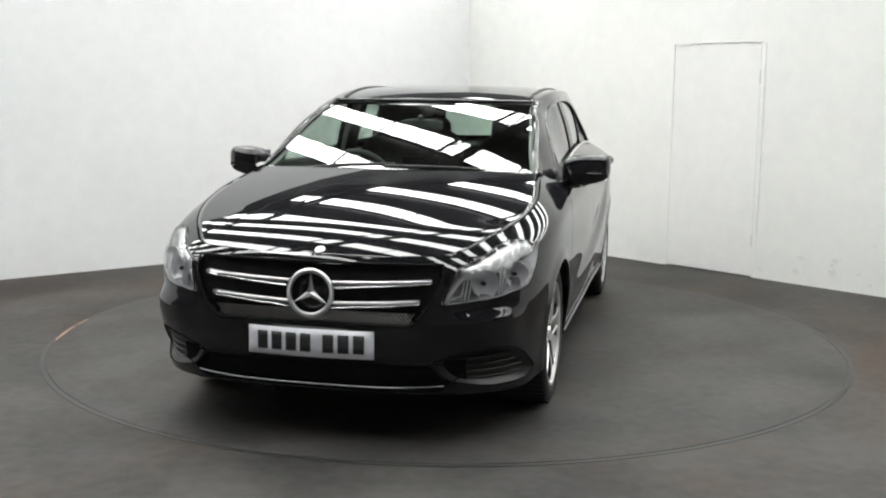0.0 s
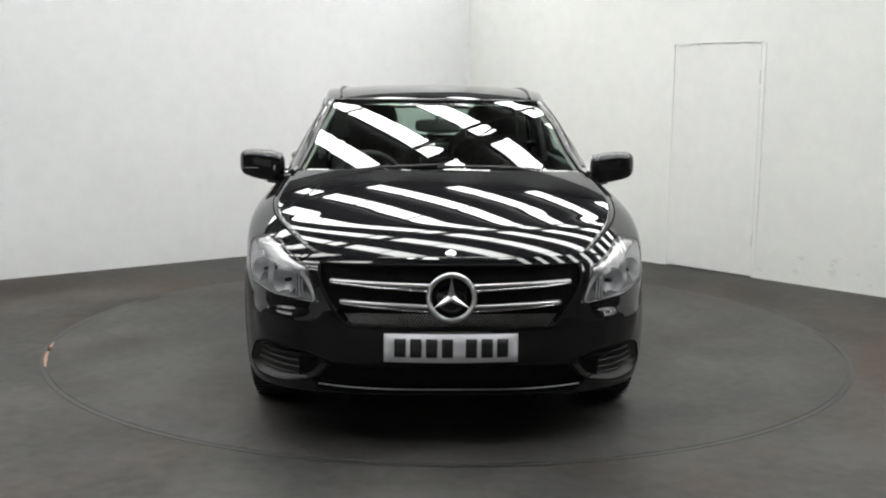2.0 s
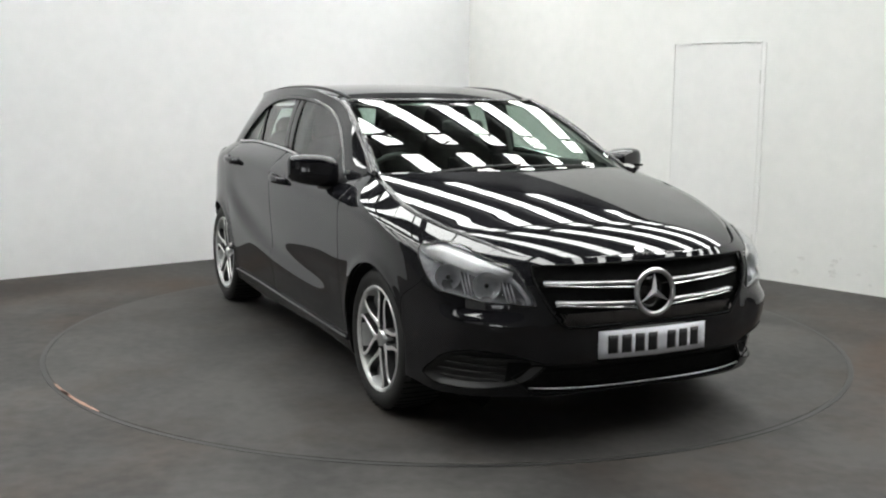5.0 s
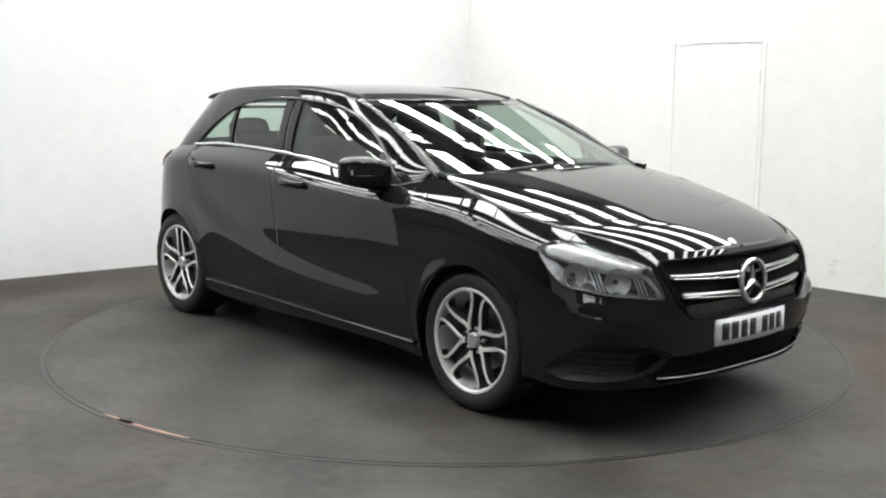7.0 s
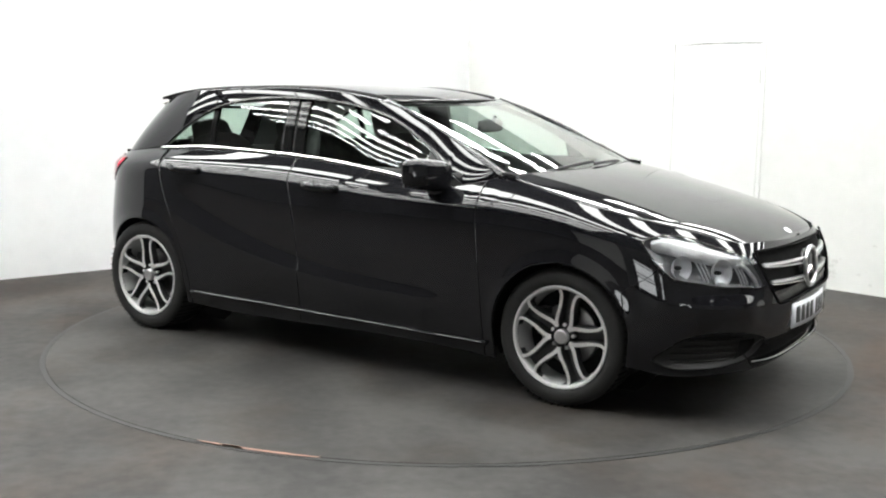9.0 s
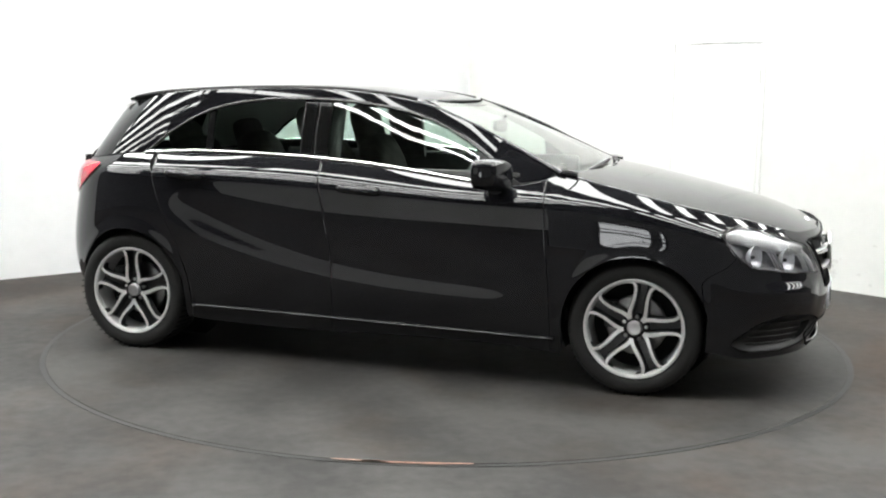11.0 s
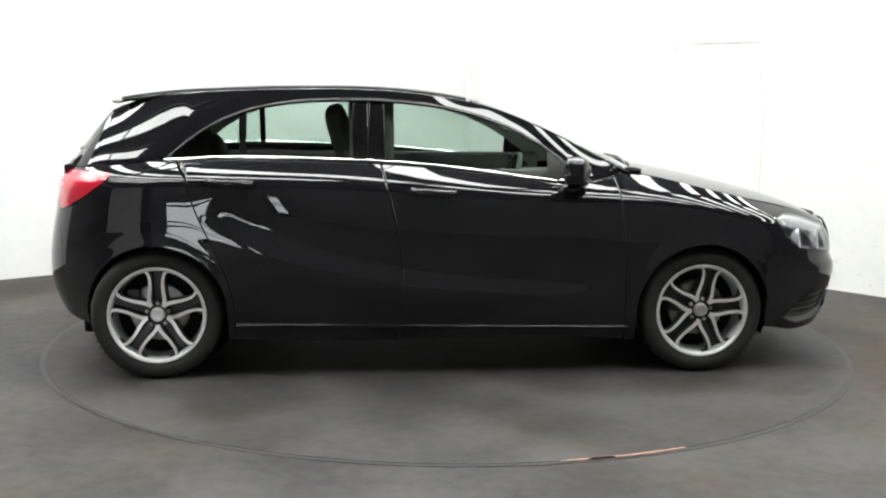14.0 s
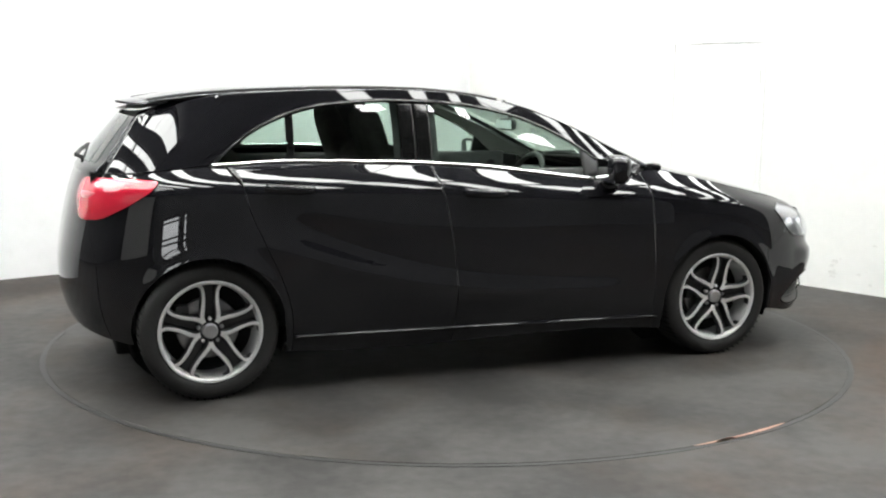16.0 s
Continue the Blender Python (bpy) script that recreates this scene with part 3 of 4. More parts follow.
def side_panel(qa, qb, nu, nv, lo=z_low, hi=Zu, extra=()):
    """The grid of a panel of the side between two shut lines q(z)."""
    u = np.unique(np.concatenate([steps(nu), np.asarray(extra, float)]))[:, None]
    v = steps(nv)[None, :]
    at = lambda z: qa(z) * (1 - u) + qb(z) * u
    low = halved(lambda z: z - lo(at(z)), u * 0 + 0.08, u * 0 + 0.72)
    top = halved(lambda z: z - hi(at(z)), u * 0 + 0.55, u * 0 + 1.25)
    z = low * (1 - v) + top * v
    return at(z), z


def arch_steps(qa, qb):
    """Extra steps where a wheel arch meets the lower edge steeply."""
    out = []
    for wx, wz in WHEELS:
        for s in (-1, 1):
            for t in np.linspace(0.0, 0.75, 14):
                u = (float(q_of_x(wx + s * ARCH * math.cos(t), 0.45)) - qa) / (qb - qa)
                if 0.02 < u < 0.98:
                    out.append(u)
    return out


GAP = 0.0015
const = lambda c: (lambda z: np.full_like(np.asarray(z, float), c))
line = lambda knots: spline(knots)
CUT_FRONT = line([(0.15, 0.955), (0.5, 0.945), (0.75, 0.925), (0.97, 0.905)])
CUT_MID = line([(0.15, -0.185), (0.4, -0.165), (0.6, -0.175), (0.8, -0.21), (1.07, -0.275)])
CUT_REAR = line([(0.15, -0.985), (0.4, -0.985), (0.52, -1.02), (0.68, -1.09), (0.85, -1.165), (1.07, -1.213)])
CUT_BUMPER = line([(0.15, 1.40), (0.30, 1.40), (0.42, 1.40), (0.52, 1.40), (0.57, 1.41), (0.63, 1.485), (0.68, 1.53), (0.75, 1.565), (0.9, 1.62)])
CUT_TAIL = line([(0.2, -1.62), (0.5, -1.62), (0.66, -1.65), (0.8, -1.72), (1.05, -1.76)])


def shifted(f, d):
    return lambda z: f(z) + d


SIDE_INTAKE = [(1.50, 0.275), (1.60, 0.375), (1.72, 0.408), (1.90, 0.395), (2.02, 0.355), (1.95, 0.275), (1.78, 0.240), (1.58, 0.238)]
# lamp outlines in the side's own q and height
LAMP = [(1.489, 0.781), (1.565, 0.807), (1.666, 0.787), (1.779, 0.751), (1.889, 0.72), (1.923, 0.678), (1.971, 0.583), (1.865, 0.594), (1.755, 0.599), (1.648, 0.617), (1.569, 0.626), (1.526, 0.68), (1.501, 0.743)]
TAIL_LAMP = [(-1.395, 0.994), (-1.496, 0.998), (-1.67, 0.998), (-1.832, 0.994), (-1.865, 0.922), (-1.786, 0.808), (-1.633, 0.819), (-1.514, 0.882), (-1.42, 0.953)]


def inside(poly, x, y):
    res = np.zeros(np.shape(x), bool)
    for i in range(len(poly)):
        (x0, y0), (x1, y1) = poly[i - 1], poly[i]
        with np.errstate(divide="ignore", invalid="ignore"):
            hit = ((y0 > y) != (y1 > y)) & (x < (x1 - x0) * (y - y0) / (y1 - y0 + 1e-12) + x0)
        res ^= hit
    return res


def smooth_outline(poly, cuts=3):
    """A closed curve that rounds the outline's corners a little."""
    p = np.array(poly, float)
    for _ in range(cuts):
        nxt = np.roll(p, -1, axis=0)
        k = 0.16
        p = np.stack([p * (1 - k) + nxt * k, p * k + nxt * (1 - k)], 1).reshape(-1, 2)
    return p


def lamp_patch(poly, rings, offset, depth=0.0, dome=0.0, scale=1.0):
    """Rings of points shrinking to the middle of an outline on the side."""
    o = smooth_outline(poly)
    c = o.mean(0)
    pts = []
    for r in np.linspace(scale, 0.02, rings):
        k = c + (o - c) * r
        p = S(k[:, 0], k[:, 1])
        e = 1e-3
        n = np.cross(S(k[:, 0] + e, k[:, 1]) - p, S(k[:, 0], k[:, 1] + e) - p)
        n /= np.linalg.norm(n, axis=1, keepdims=True)
        s = np.sign((n * (p - np.array([0.8 * np.sign(c[0]), 0, 0.6]))).sum(1, keepdims=True))
        w = 1 - (r / scale) ** 2
        pts.append(p + n * s * (offset + dome * w - depth * min(1, (1 - r / scale) * 3)))
    return np.array(pts)


def ring_mesh(name, pts, mat, parent, label="", mirror=False, rim=0.0):
    p = pts * (np.array([1, -1, 1]) if mirror else 1)
    a, b = p.shape[:2]
    faces = [(i * b + j, i * b + (j + 1) % b, (i + 1) * b + (j + 1) % b, (i + 1) * b + j) for i in range(a - 1) for j in range(b)]
    faces.append(tuple((a - 1) * b + j for j in range(b)))
    verts = p.reshape(-1, 3)
    return mesh_object(name, verts, faces, mat, parent, label)


def on_side(q, z, off=0.0, side=1):
    p = S(q, z)
    e = 1e-3
    n = np.cross(S(q + e, z) - p, S(q, z + e) - p)
    n = n / np.linalg.norm(n)
    if n @ (p - np.array([0.8 * np.sign(q), 0, 0.6])) < 0:
        n = -n
    r = p + n * off
    return Vector((r[0], r[1] * side, r[2]))


# ---------------------------------------------------------------- the car
def build_wheel(car, wx, side, phase=0.0):
    """Tyre, rim with five forked spokes, hub cap, bolts and brake disc."""
    wheel = new("wheel")
    wheel.parent = car
    wheel.matrix_basis = pose(wx, side * 0.744, 0.317, 0, 0, 0 if side > 0 else 180)
    # outboard is +y here
    prof = [(0.228, -0.10), (0.250, -0.112), (0.285, -0.114), (0.303, -0.104), (0.314, -0.085), (0.317, -0.05), (0.317, 0.05), (0.314, 0.085), (0.303, 0.104), (0.287, 0.113), (0.262, 0.114), (0.246, 0.109), (0.238, 0.104), (0.231, 0.094), (0.226, 0.09)]
    v, f = lathe(prof, 72)
    mesh_object("tyre", v, f, M["rubber"], wheel, "black road tyre")
    bm = bmesh.new()
    for k in range(60):
        a = 2 * math.pi * k / 60
        box(bm, 0, 0, 0, 0.004, 0.20, 0.004, m=Matrix.Rotation(a, 4, "Y") @ Matrix.Translation((0.3168, 0, 0)))
    part("tread", bm, M["dark"], wheel, "sipes across the tread")
    v, f = lathe([(0.236, 0.100), (0.234, 0.107), (0.228, 0.1085), (0.222, 0.104), (0.217, 0.092), (0.212, 0.05), (0.205, -0.02), (0.205, -0.09), (0.23, -0.10)], 72)
    mesh_object("rim", v, f, M["barrel"], wheel, "silver alloy rim barrel")
    v, f = lathe([(0.2365, 0.1035), (0.235, 0.1085), (0.2330, 0.1092), (0.2305, 0.106)], 72)
    mesh_object("rim_lip", v, f, M["barrel"], wheel, "bright machined rim lip")
    v, f = lathe([(0.0, 0.012), (0.09, 0.012), (0.135, 0.01), (0.142, 0.006), (0.142, -0.012), (0.0, -0.012)], 48)
    mesh_object("brake_disc", v, f, M["disc"], wheel)
    cal = bmesh.new()
    box(cal, 0.118, 0.018, 0.05, 0.06, 0.05, 0.13)
    part("brake_caliper", cal, M["alloy_grey"], wheel, bevel=0.008)
    v, f = lathe([(0.0, -0.02), (0.2, -0.02), (0.206, -0.015)], 40)
    mesh_object("backing_plate", v, f, M["dark"], wheel)
    # five petals between five channels: each petal's bright outline runs from the hub out along a channel and bends along the rim
    def skin(path, shape):
        vs, fs, idx = [], [], []
        m = len(path)
        for i, (x, z) in enumerate(path):
            x0, z0 = path[max(i - 1, 0)]
            x1, z1 = path[min(i + 1, m - 1)]
            d = math.hypot(x1 - x0, z1 - z0)
            nx, nz = -(z1 - z0) / d, (x1 - x0) / d
            w, h = shape(i, math.hypot(x, z))
            for off, dh in ((-w - 0.004, -0.040), (-w, -0.004), (-w * 0.75, 0.0), (w * 0.75, 0.0), (w, -0.004), (w + 0.004, -0.040)):
                vs.append((x + nx * off, h + dh, z + nz * off))
        for i in range(m - 1):
            for j in range(5):
                fs.append((i * 6 + j, i * 6 + j + 1, (i + 1) * 6 + j + 1, (i + 1) * 6 + j))
                idx.append(0 if j in (1, 2, 3) else 1)
        return vs, fs, idx

    rise = lambda r: 0.082 + 0.018 * math.sin(math.pi * 0.5 * min(r / 0.2, 1))
    out = spline([(0.040, 0.0291), (0.055, 0.0345), (0.075, 0.0365), (0.11, 0.0330), (0.15, 0.0300), (0.185, 0.0325)])
    for k in range(5):
        axis = math.pi / 2 + phase + 2 * math.pi * k / 5
        ca, sa = math.cos(axis), math.sin(axis)
        for s in (-1, 1):
            local = [(r, float(out(r))) for r in np.linspace(0.040, 0.185, 13)] + [(0.199, 0.0370), (0.2095, 0.0450), (0.2150, 0.0560)]
            path = [(r * ca - s * o * sa, r * sa + s * o * ca) for r, o in local]
            for t in np.linspace(0.335, math.pi / 5, 8):
                path.append((0.2225 * math.cos(axis + s * t), 0.2225 * math.sin(axis + s * t)))
            vs, fs, idx = skin(path, lambda i, r: (0.0105 - 0.0030 * min(i / 12, 1) - 0.0030 * min(max(0, (i - 14) / 4), 1), rise(r)))
            mesh_object("spoke", vs, fs, None, wheel, "machined alloy spoke with grey sides", smooth=False, mats=[M["alloy"], M["alloy_grey"]], index=idx)
        vs = []
        for r in np.linspace(0.04, 0.222, 10):
            for o in (-0.032, -0.016, 0.016, 0.032):
                vs.append((r * ca - o * sa, rise(r) - (0.030 if abs(o) > 0.02 else 0.046), r * sa + o * ca))
        fs = [(4 * i + j, 4 * i + j + 1, 4 * i + j + 5, 4 * i + j + 4) for i in range(9) for j in range(3)]
        mesh_object("spoke_web", vs, fs, M["alloy_grey"], wheel, "dark grey web between two spokes", smooth=False)
    v, f = lathe([(0.0, 0.074), (0.048, 0.072), (0.062, 0.064), (0.068, 0.04)], 32)
    mesh_object("hub", v, f, M["alloy_grey"], wheel)
    v, f = lathe([(0.0, 0.0915), (0.020, 0.0915), (0.027, 0.093), (0.033, 0.0915), (0.036, 0.070)], 32)
    mesh_object("hub_cap", v, f, M["satin_silver"], wheel, "silver hub cap")
    for k in range(5):
        a = math.pi / 2 + phase + 2 * math.pi * k / 5
        v, f = lathe([(0.0, 0.080), (0.007, 0.080), (0.009, 0.076), (0.009, 0.05)], 8)
        v = [(x + 0.055 * math.cos(a), y, z + 0.055 * math.sin(a)) for x, y, z in v]
        mesh_object("wheel_bolt", v, f, M["satin_silver"], wheel)
    return wheel


def strip_on(fn, xs, lo, hi, thick):
    """A raised strip: fn(x, z) the surface, lo/hi the heights along it."""
    xs = np.asarray(xs, float)
    v = np.linspace(0, 1, 5)[None, :]
    z = lo(xs)[:, None] * (1 - v) + hi(xs)[:, None] * v
    p = fn(xs[:, None] + 0 * z, z)
    p = p + np.stack([0 * z, thick * np.abs(np.sin(math.pi * v)) ** 0.5 + 0 * z, 0 * z], -1)
    return p


def top_rows(x0, x1, n, nv, bow, zc, edge_y, edge_z, power=2.0):
    """Roof and screen grids: rows across the car, bowed in the plan."""
    xe = np.linspace(0, 1, n)[:, None] * (x1 - x0) + x0
    v = np.linspace(-1, 1, nv)[None, :]
    b = bow(xe)
    x = xe + b * (1 - v ** 2)
    ze = edge_z(xe)
    zmid = zc(xe + b)
    k = 1 - np.abs(v) ** power
    return np.stack([x, edge_y(xe) * v, ze + (zmid - ze) * k], -1)


Bow = spline([(-1.85, -0.06), (-1.4, -0.04), (-0.8, 0.0), (-0.2, 0.04), (0.2, 0.11), (0.6, 0.14), (1.0, 0.15), (1.15, 0.15)])


def build_car():
    car = new("car")
    tagged(car, "glossy black five-door hatchback car parked on the turntable", "car")
    paint = M["paint"]

    # ---- side panels
    for mir in (False, True):
        sd = -1 if mir else 1
        # front wing
        q, z = side_panel(shifted(CUT_FRONT, GAP), shifted(CUT_BUMPER, -GAP), 70, 26, extra=arch_steps(0.955, 1.40) + [(QF + 0.06 * (k / 16) ** 2 - 0.955) / 0.445 for k in range(16)])
        p = S(q, z)
        cq = (q[:-1, :-1] + q[1:, 1:]) / 2
        cz = (z[:-1, :-1] + z[1:, 1:]) / 2
        keep = ~inside(LAMP, cq, cz)
        sheet("front_wing", p, paint, car, mirror=mir, keep=np.pad(keep, ((0, 1), (0, 1)), mode="edge"), normals=side_normal(q, z))
        q, z = side_panel(shifted(CUT_MID, GAP), shifted(CUT_FRONT, -GAP), 44, 44)
        fd = sheet("front_door", S(q, z), paint, car, mirror=mir)
        q, z = side_panel(shifted(CUT_REAR, GAP), shifted(CUT_MID, -GAP), 44, 44)
        rd = sheet("rear_door", S(q, z), paint, car, mirror=mir)
        q, z = side_panel(shifted(CUT_TAIL, GAP), shifted(CUT_REAR, -GAP), 70, 30, extra=arch_steps(-1.62, -0.985))
        sheet("rear_quarter", S(q, z), paint, car, mirror=mir, normals=side_normal(q, z))
        # lower sill strip that catches light, and the sill's shadow side
        xs = np.linspace(-0.97, 0.97, 50)
        zs = lambda x: 0.268 - 0.030 * (x + 0.97) / 1.94
        p = strip_on(S, xs, lambda x: zs(x) - 0.014, lambda x: zs(x) + 0.010, 0.016)
        sheet("sill_trim", p, paint, car, "gloss sill trim", fold=0.006, mirror=mir)
        # door handles
        for at, z0, door in ((-0.020, 0.915, fd), (-0.985, 0.958, rd)):
            h = []
            for t in np.linspace(0, 1, 15):
                x = at - 0.105 + 0.21 * t
                lift = 0.040 * abs(math.sin(math.pi * t)) ** 0.45 + 0.004
                y = float(S(x, z0)[1]) + lift
                h.append((x, sd * y, z0 - 0.012 * (t - 0.5)))
            v, f = tube(h, 0.0200, 12, flat=0.8)
            mesh_object("door_handle", v, f, paint, door, "black painted grab handle")
            cup = []
            for r in np.linspace(1, 0.05, 6):
                ring = []
                for k in range(24):
                    a = 2 * math.pi * k / 24
                    x, zz = at + 0.075 * r * math.cos(a), z0 - 0.004 + 0.030 * r * math.sin(a)
                    ring.append((x, float(S(x, zz)[1]) + 0.0015 + 0.0, zz))
                cup.append(ring)
            ring_mesh("handle_cup", np.array(cup), M["gloss_black"], door, "shallow recess behind the handle", mirror=mir)
        # cabin side above the waist: rail, pillars, rear pillar
        cs = np.unique(np.concatenate([np.linspace(-1.80, -1.33, 16), np.linspace(-1.33, -0.9, 26), np.linspace(-0.9, 0.5, 46), np.linspace(0.5, 1.04, 36)]))
        low = np.where((cs > -1.326) & (cs < 0.70), np.maximum(Zw(cs), Zb(cs)), Zb(cs))
        low = np.where(cs >= 0.70, Zb(cs), low) + 0.002
        hi = np.maximum(Ze(cs), low + 0.012)
        v = steps(14, 0.02)[None, :]
        z = low[:, None] * (1 - v) + hi[:, None] * v
        sheet("cabin_side", G(cs[:, None] + 0 * z, z), paint, car, mirror=mir)
        sheet("rail_lining", G(cs[:, None] + 0 * z, z), M["headlining"], car, "pale lining over the windows", fold=0, mirror=mir, offset=-0.024)
        # dark jambs behind the shut lines, added to keep the gaps in shade
        for cut in (CUT_FRONT, CUT_MID, CUT_REAR):
            q, zz = side_panel(shifted(cut, -0.022), shifted(cut, 0.022), 4, 24, hi=lambda q: Zu(q) - 0.012)
            sheet("door_jamb", S(q, zz), M["dark"], car, fold=0, mirror=mir, offset=-0.012)
        # window trims, glass and pillars
        xs = np.linspace(-1.315, 0.735, 120)
        tr = strip_on(G, xs, lambda x: np.maximum(Zw(x) - 0.014, Zb(x)), lambda x: Zw(x) + 0.006, 0.007)
        sheet("window_seal", tr, M["gloss_black"], car, "glossy black window surround", fold=0.006, mirror=mir)
        xs = np.linspace(-1.315, 0.60, 90)
        ch = strip_on(lambda x, z: G(x, z) + np.array([0, 0.012, 0]), xs, lambda x: Zb(x) - 0.004, lambda x: Zb(x) + 0.016, 0.008)
        sheet("waist_moulding", ch, M["chrome"], car, "bright chrome waist strip", fold=0.008, mirror=mir)
        for nm, a, b, mt, lab in (("quarter_glass", -1.31, -0.955, M["privacy"], ""), ("rear_door_glass", -0.930, -0.405, M["glass"], ""), ("front_door_glass", -0.248, 0.70, M["glass"], "")):
            xs = np.linspace(a, b, 40)[:, None]
            v = np.linspace(0, 1, 16)[None, :]
            z = Zb(xs) * (1 - v) + np.maximum(Zw(xs), Zb(xs) + 0.003) * v
            g = sheet(nm, G(xs + 0 * z, z), mt, car, "green-tinted side window", fold=0, mirror=mir, offset=-0.010)
            g.visible_shadow = False
        for nm, a, b, off in (("centre_pillar_cover", -0.405, -0.330, -0.004), ("centre_pillar_cover", -0.324, -0.248, -0.004), ("quarter_bar", -0.960, -0.925, -0.003)):
            xs = np.linspace(a, b, 8)[:, None]
            v = np.linspace(0, 1, 14)[None, :]
            z = Zb(xs) * (1 - v) + Zw(xs) * v
            sheet(nm, G(xs + 0 * z, z), M["gloss_black"], car, "gloss black pillar cover", fold=0.02, mirror=mir, offset=off)
        xs = np.linspace(-0.42, -0.20, 8)[:, None]
        v = np.linspace(0, 1, 14)[None, :]
        z = (Zb(xs) - 0.05) * (1 - v) + (Zw(xs) + 0.02) * v
        sheet("pillar_trim", G(xs + 0 * z, z), M["cabin"], car, "grey inner trim of the centre pillar", fold=0.03, mirror=mir, offset=-0.05)
        xs = np.linspace(0.56, 0.90, 24)[:, None]
        v = np.linspace(0, 1, 10)[None, :]
        z = Zb(xs) * (1 - v) + np.maximum(np.minimum(Zw(xs), Ze(xs) - 0.01), Zb(xs) + 0.003) * v
        sheet("mirror_sail", G(xs + 0 * z, z), M["satin_black"], car, "black triangle behind the mirror", fold=0.01, mirror=mir, offset=0.002)
        # door mirror
        mirror_shell(car, sd)
        # wheel-arch liners
        for wx, wz in WHEELS:
            vs, fs = [], []
            n = 30
            for i in range(n + 1):
                a = math.pi * (1.12 - 1.24 * i / n)
                for y in (0.872, 0.77, 0.42):
                    rr = ARCH + (0.002 if y > 0.86 else 0.014)
                    lx, lz = wx + rr * math.cos(a), wz + rr * math.sin(a)
                    y = min(y, float(S(q_of_x(lx, lz), lz)[1]) - 0.022)
                    vs.append((lx, sd * y, lz))
            for i in range(n):
                for j in range(2):
                    fs.append((3 * i + j, 3 * i + j + 1, 3 * i + j + 4, 3 * i + j + 3))
            mesh_object("arch_liner", vs, fs, M["dark"], car)
            vs = [(wx, sd * 0.42, wz)] + [(wx + (ARCH + 0.03) * math.cos(2 * math.pi * i / 30), sd * 0.42, wz + (ARCH + 0.03) * math.sin(2 * math.pi * i / 30)) for i in range(30)]
            mesh_object("arch_wall", vs, [(0, i + 1, (i + 1) % 30 + 1) for i in range(30)], M["dark"], car)
        # lamps
        head_lamp(car, mir)
        ring_mesh("tail_lamp", lamp_patch(TAIL_LAMP, 16, 0.007, dome=0.012), M["tail_red"], car, "glossy red tail lamp", mirror=mir)
        inner = [(q * 0.30 + -1.772 * 0.70, z * 0.16 + 0.925 * 0.84) for q, z in TAIL_LAMP]
        ring_mesh("tail_lamp_band", lamp_patch(inner, 6, 0.0165, dome=0.003), M["tail_pale"], car, "paler band in the red lamp", mirror=mir)
        for wx, wz in WHEELS:
            build_wheel(car, wx, sd, 0.19 if wx > 0 else 0.0)

    # ---- front bumper, one piece across
    q, z = side_panel(shifted(CUT_BUMPER, GAP), const(NOSE), 80, 60, extra=arch_steps(1.40, NOSE))
    p = S(q, z)
    # openings for the grille and the lower intake
    y, zz = np.abs(p[..., 1]), p[..., 2]
    dent = ((y < GRILLE_W(zz)) & (zz > 0.500) & (zz < 0.738)) | ((y < 0.60 - 1.5 * np.abs(zz - 0.30)) & (zz > 0.232) & (zz < 0.350))
    cq, cz = (q[:-1, :-1] + q[1:, 1:]) / 2, (z[:-1, :-1] + z[1:, 1:]) / 2
    both = dent[:-1, :-1] & dent[1:, 1:] & dent[1:, :-1] & dent[:-1, 1:]
    keep = np.pad(~inside(LAMP, cq, cz) & ~inside(smooth_outline(SIDE_INTAKE), cq, cz) & ~both, ((0, 1), (0, 1)), mode="edge")
    full = np.concatenate([p, (p * np.array([1, -1, 1]))[::-1][1:]], 0)
    kfull = np.concatenate([keep[:-1], keep[:-1][::-1], keep[-1:]], 0)
    n = side_normal(q, z)
    sheet("front_bumper", full, paint, car, keep=kfull, normals=np.concatenate([n, (n * np.array([1, -1, 1]))[::-1][1:]], 0))
    # ---- rear bumper and tail
    q, z = side_panel(const(TAIL), shifted(CUT_TAIL, -GAP), 50, 36, extra=arch_steps(TAIL, -1.62))
    p = S(q, z)
    full = np.concatenate([(p * np.array([1, -1, 1]))[::-1][:-1], p], 0)
    n = side_normal(q, z)
    sheet("rear_bumper", full, paint, car, normals=np.concatenate([(n * np.array([1, -1, 1]))[::-1][:-1], n], 0))

    # ---- bonnet
    qs = np.concatenate([np.linspace(0.965, 1.9, 50), np.linspace(1.9, 2.249, 40)[1:]])[:, None]
    e = S(qs, Zu(qs))
    v = np.linspace(-1, 1, 61)[None, :]
    yy = (e[..., 1] - 0.006) * v
    x = e[..., 0] + 0.15 * np.clip((1.7 - e[..., 0]) / 0.75, 0, 1) ** 1.5 * (1 - v ** 2)
    zz = bonnet_z(x, yy) + 0.003
    sheet("bonnet", np.stack([x, yy, zz], -1), paint, car)
    # cowl and wipers
    cw = top_rows(0.93, 1.01, 6, 31, Bow, lambda x: BONNET(x) + 0.004, Ye, lambda x: Zu(x) + 0.006)
    cw[..., 2] -= 0.012
    sheet("scuttle", cw, M["satin_black"], car, "black plastic scuttle below the screen", fold=0.01)
    for y0, y1, dz in ((-0.62, 0.02, 0.0), (-0.02, 0.56, 0.004)):
        pts = []
        for t in np.linspace(0, 1, 12):
            y = y0 + (y1 - y0) * t
            xe = 0.955 - 0.03 * t
            xx = xe + float(Bow(xe)) * (1 - (y / 0.72) ** 2)
            pts.append((xx, y, float(Zr(xe + float(Bow(xe)))) - 0.055 * (y / 0.7) ** 2 + 0.014 + dz))
        vv, ff = tube(pts, 0.008, 6)
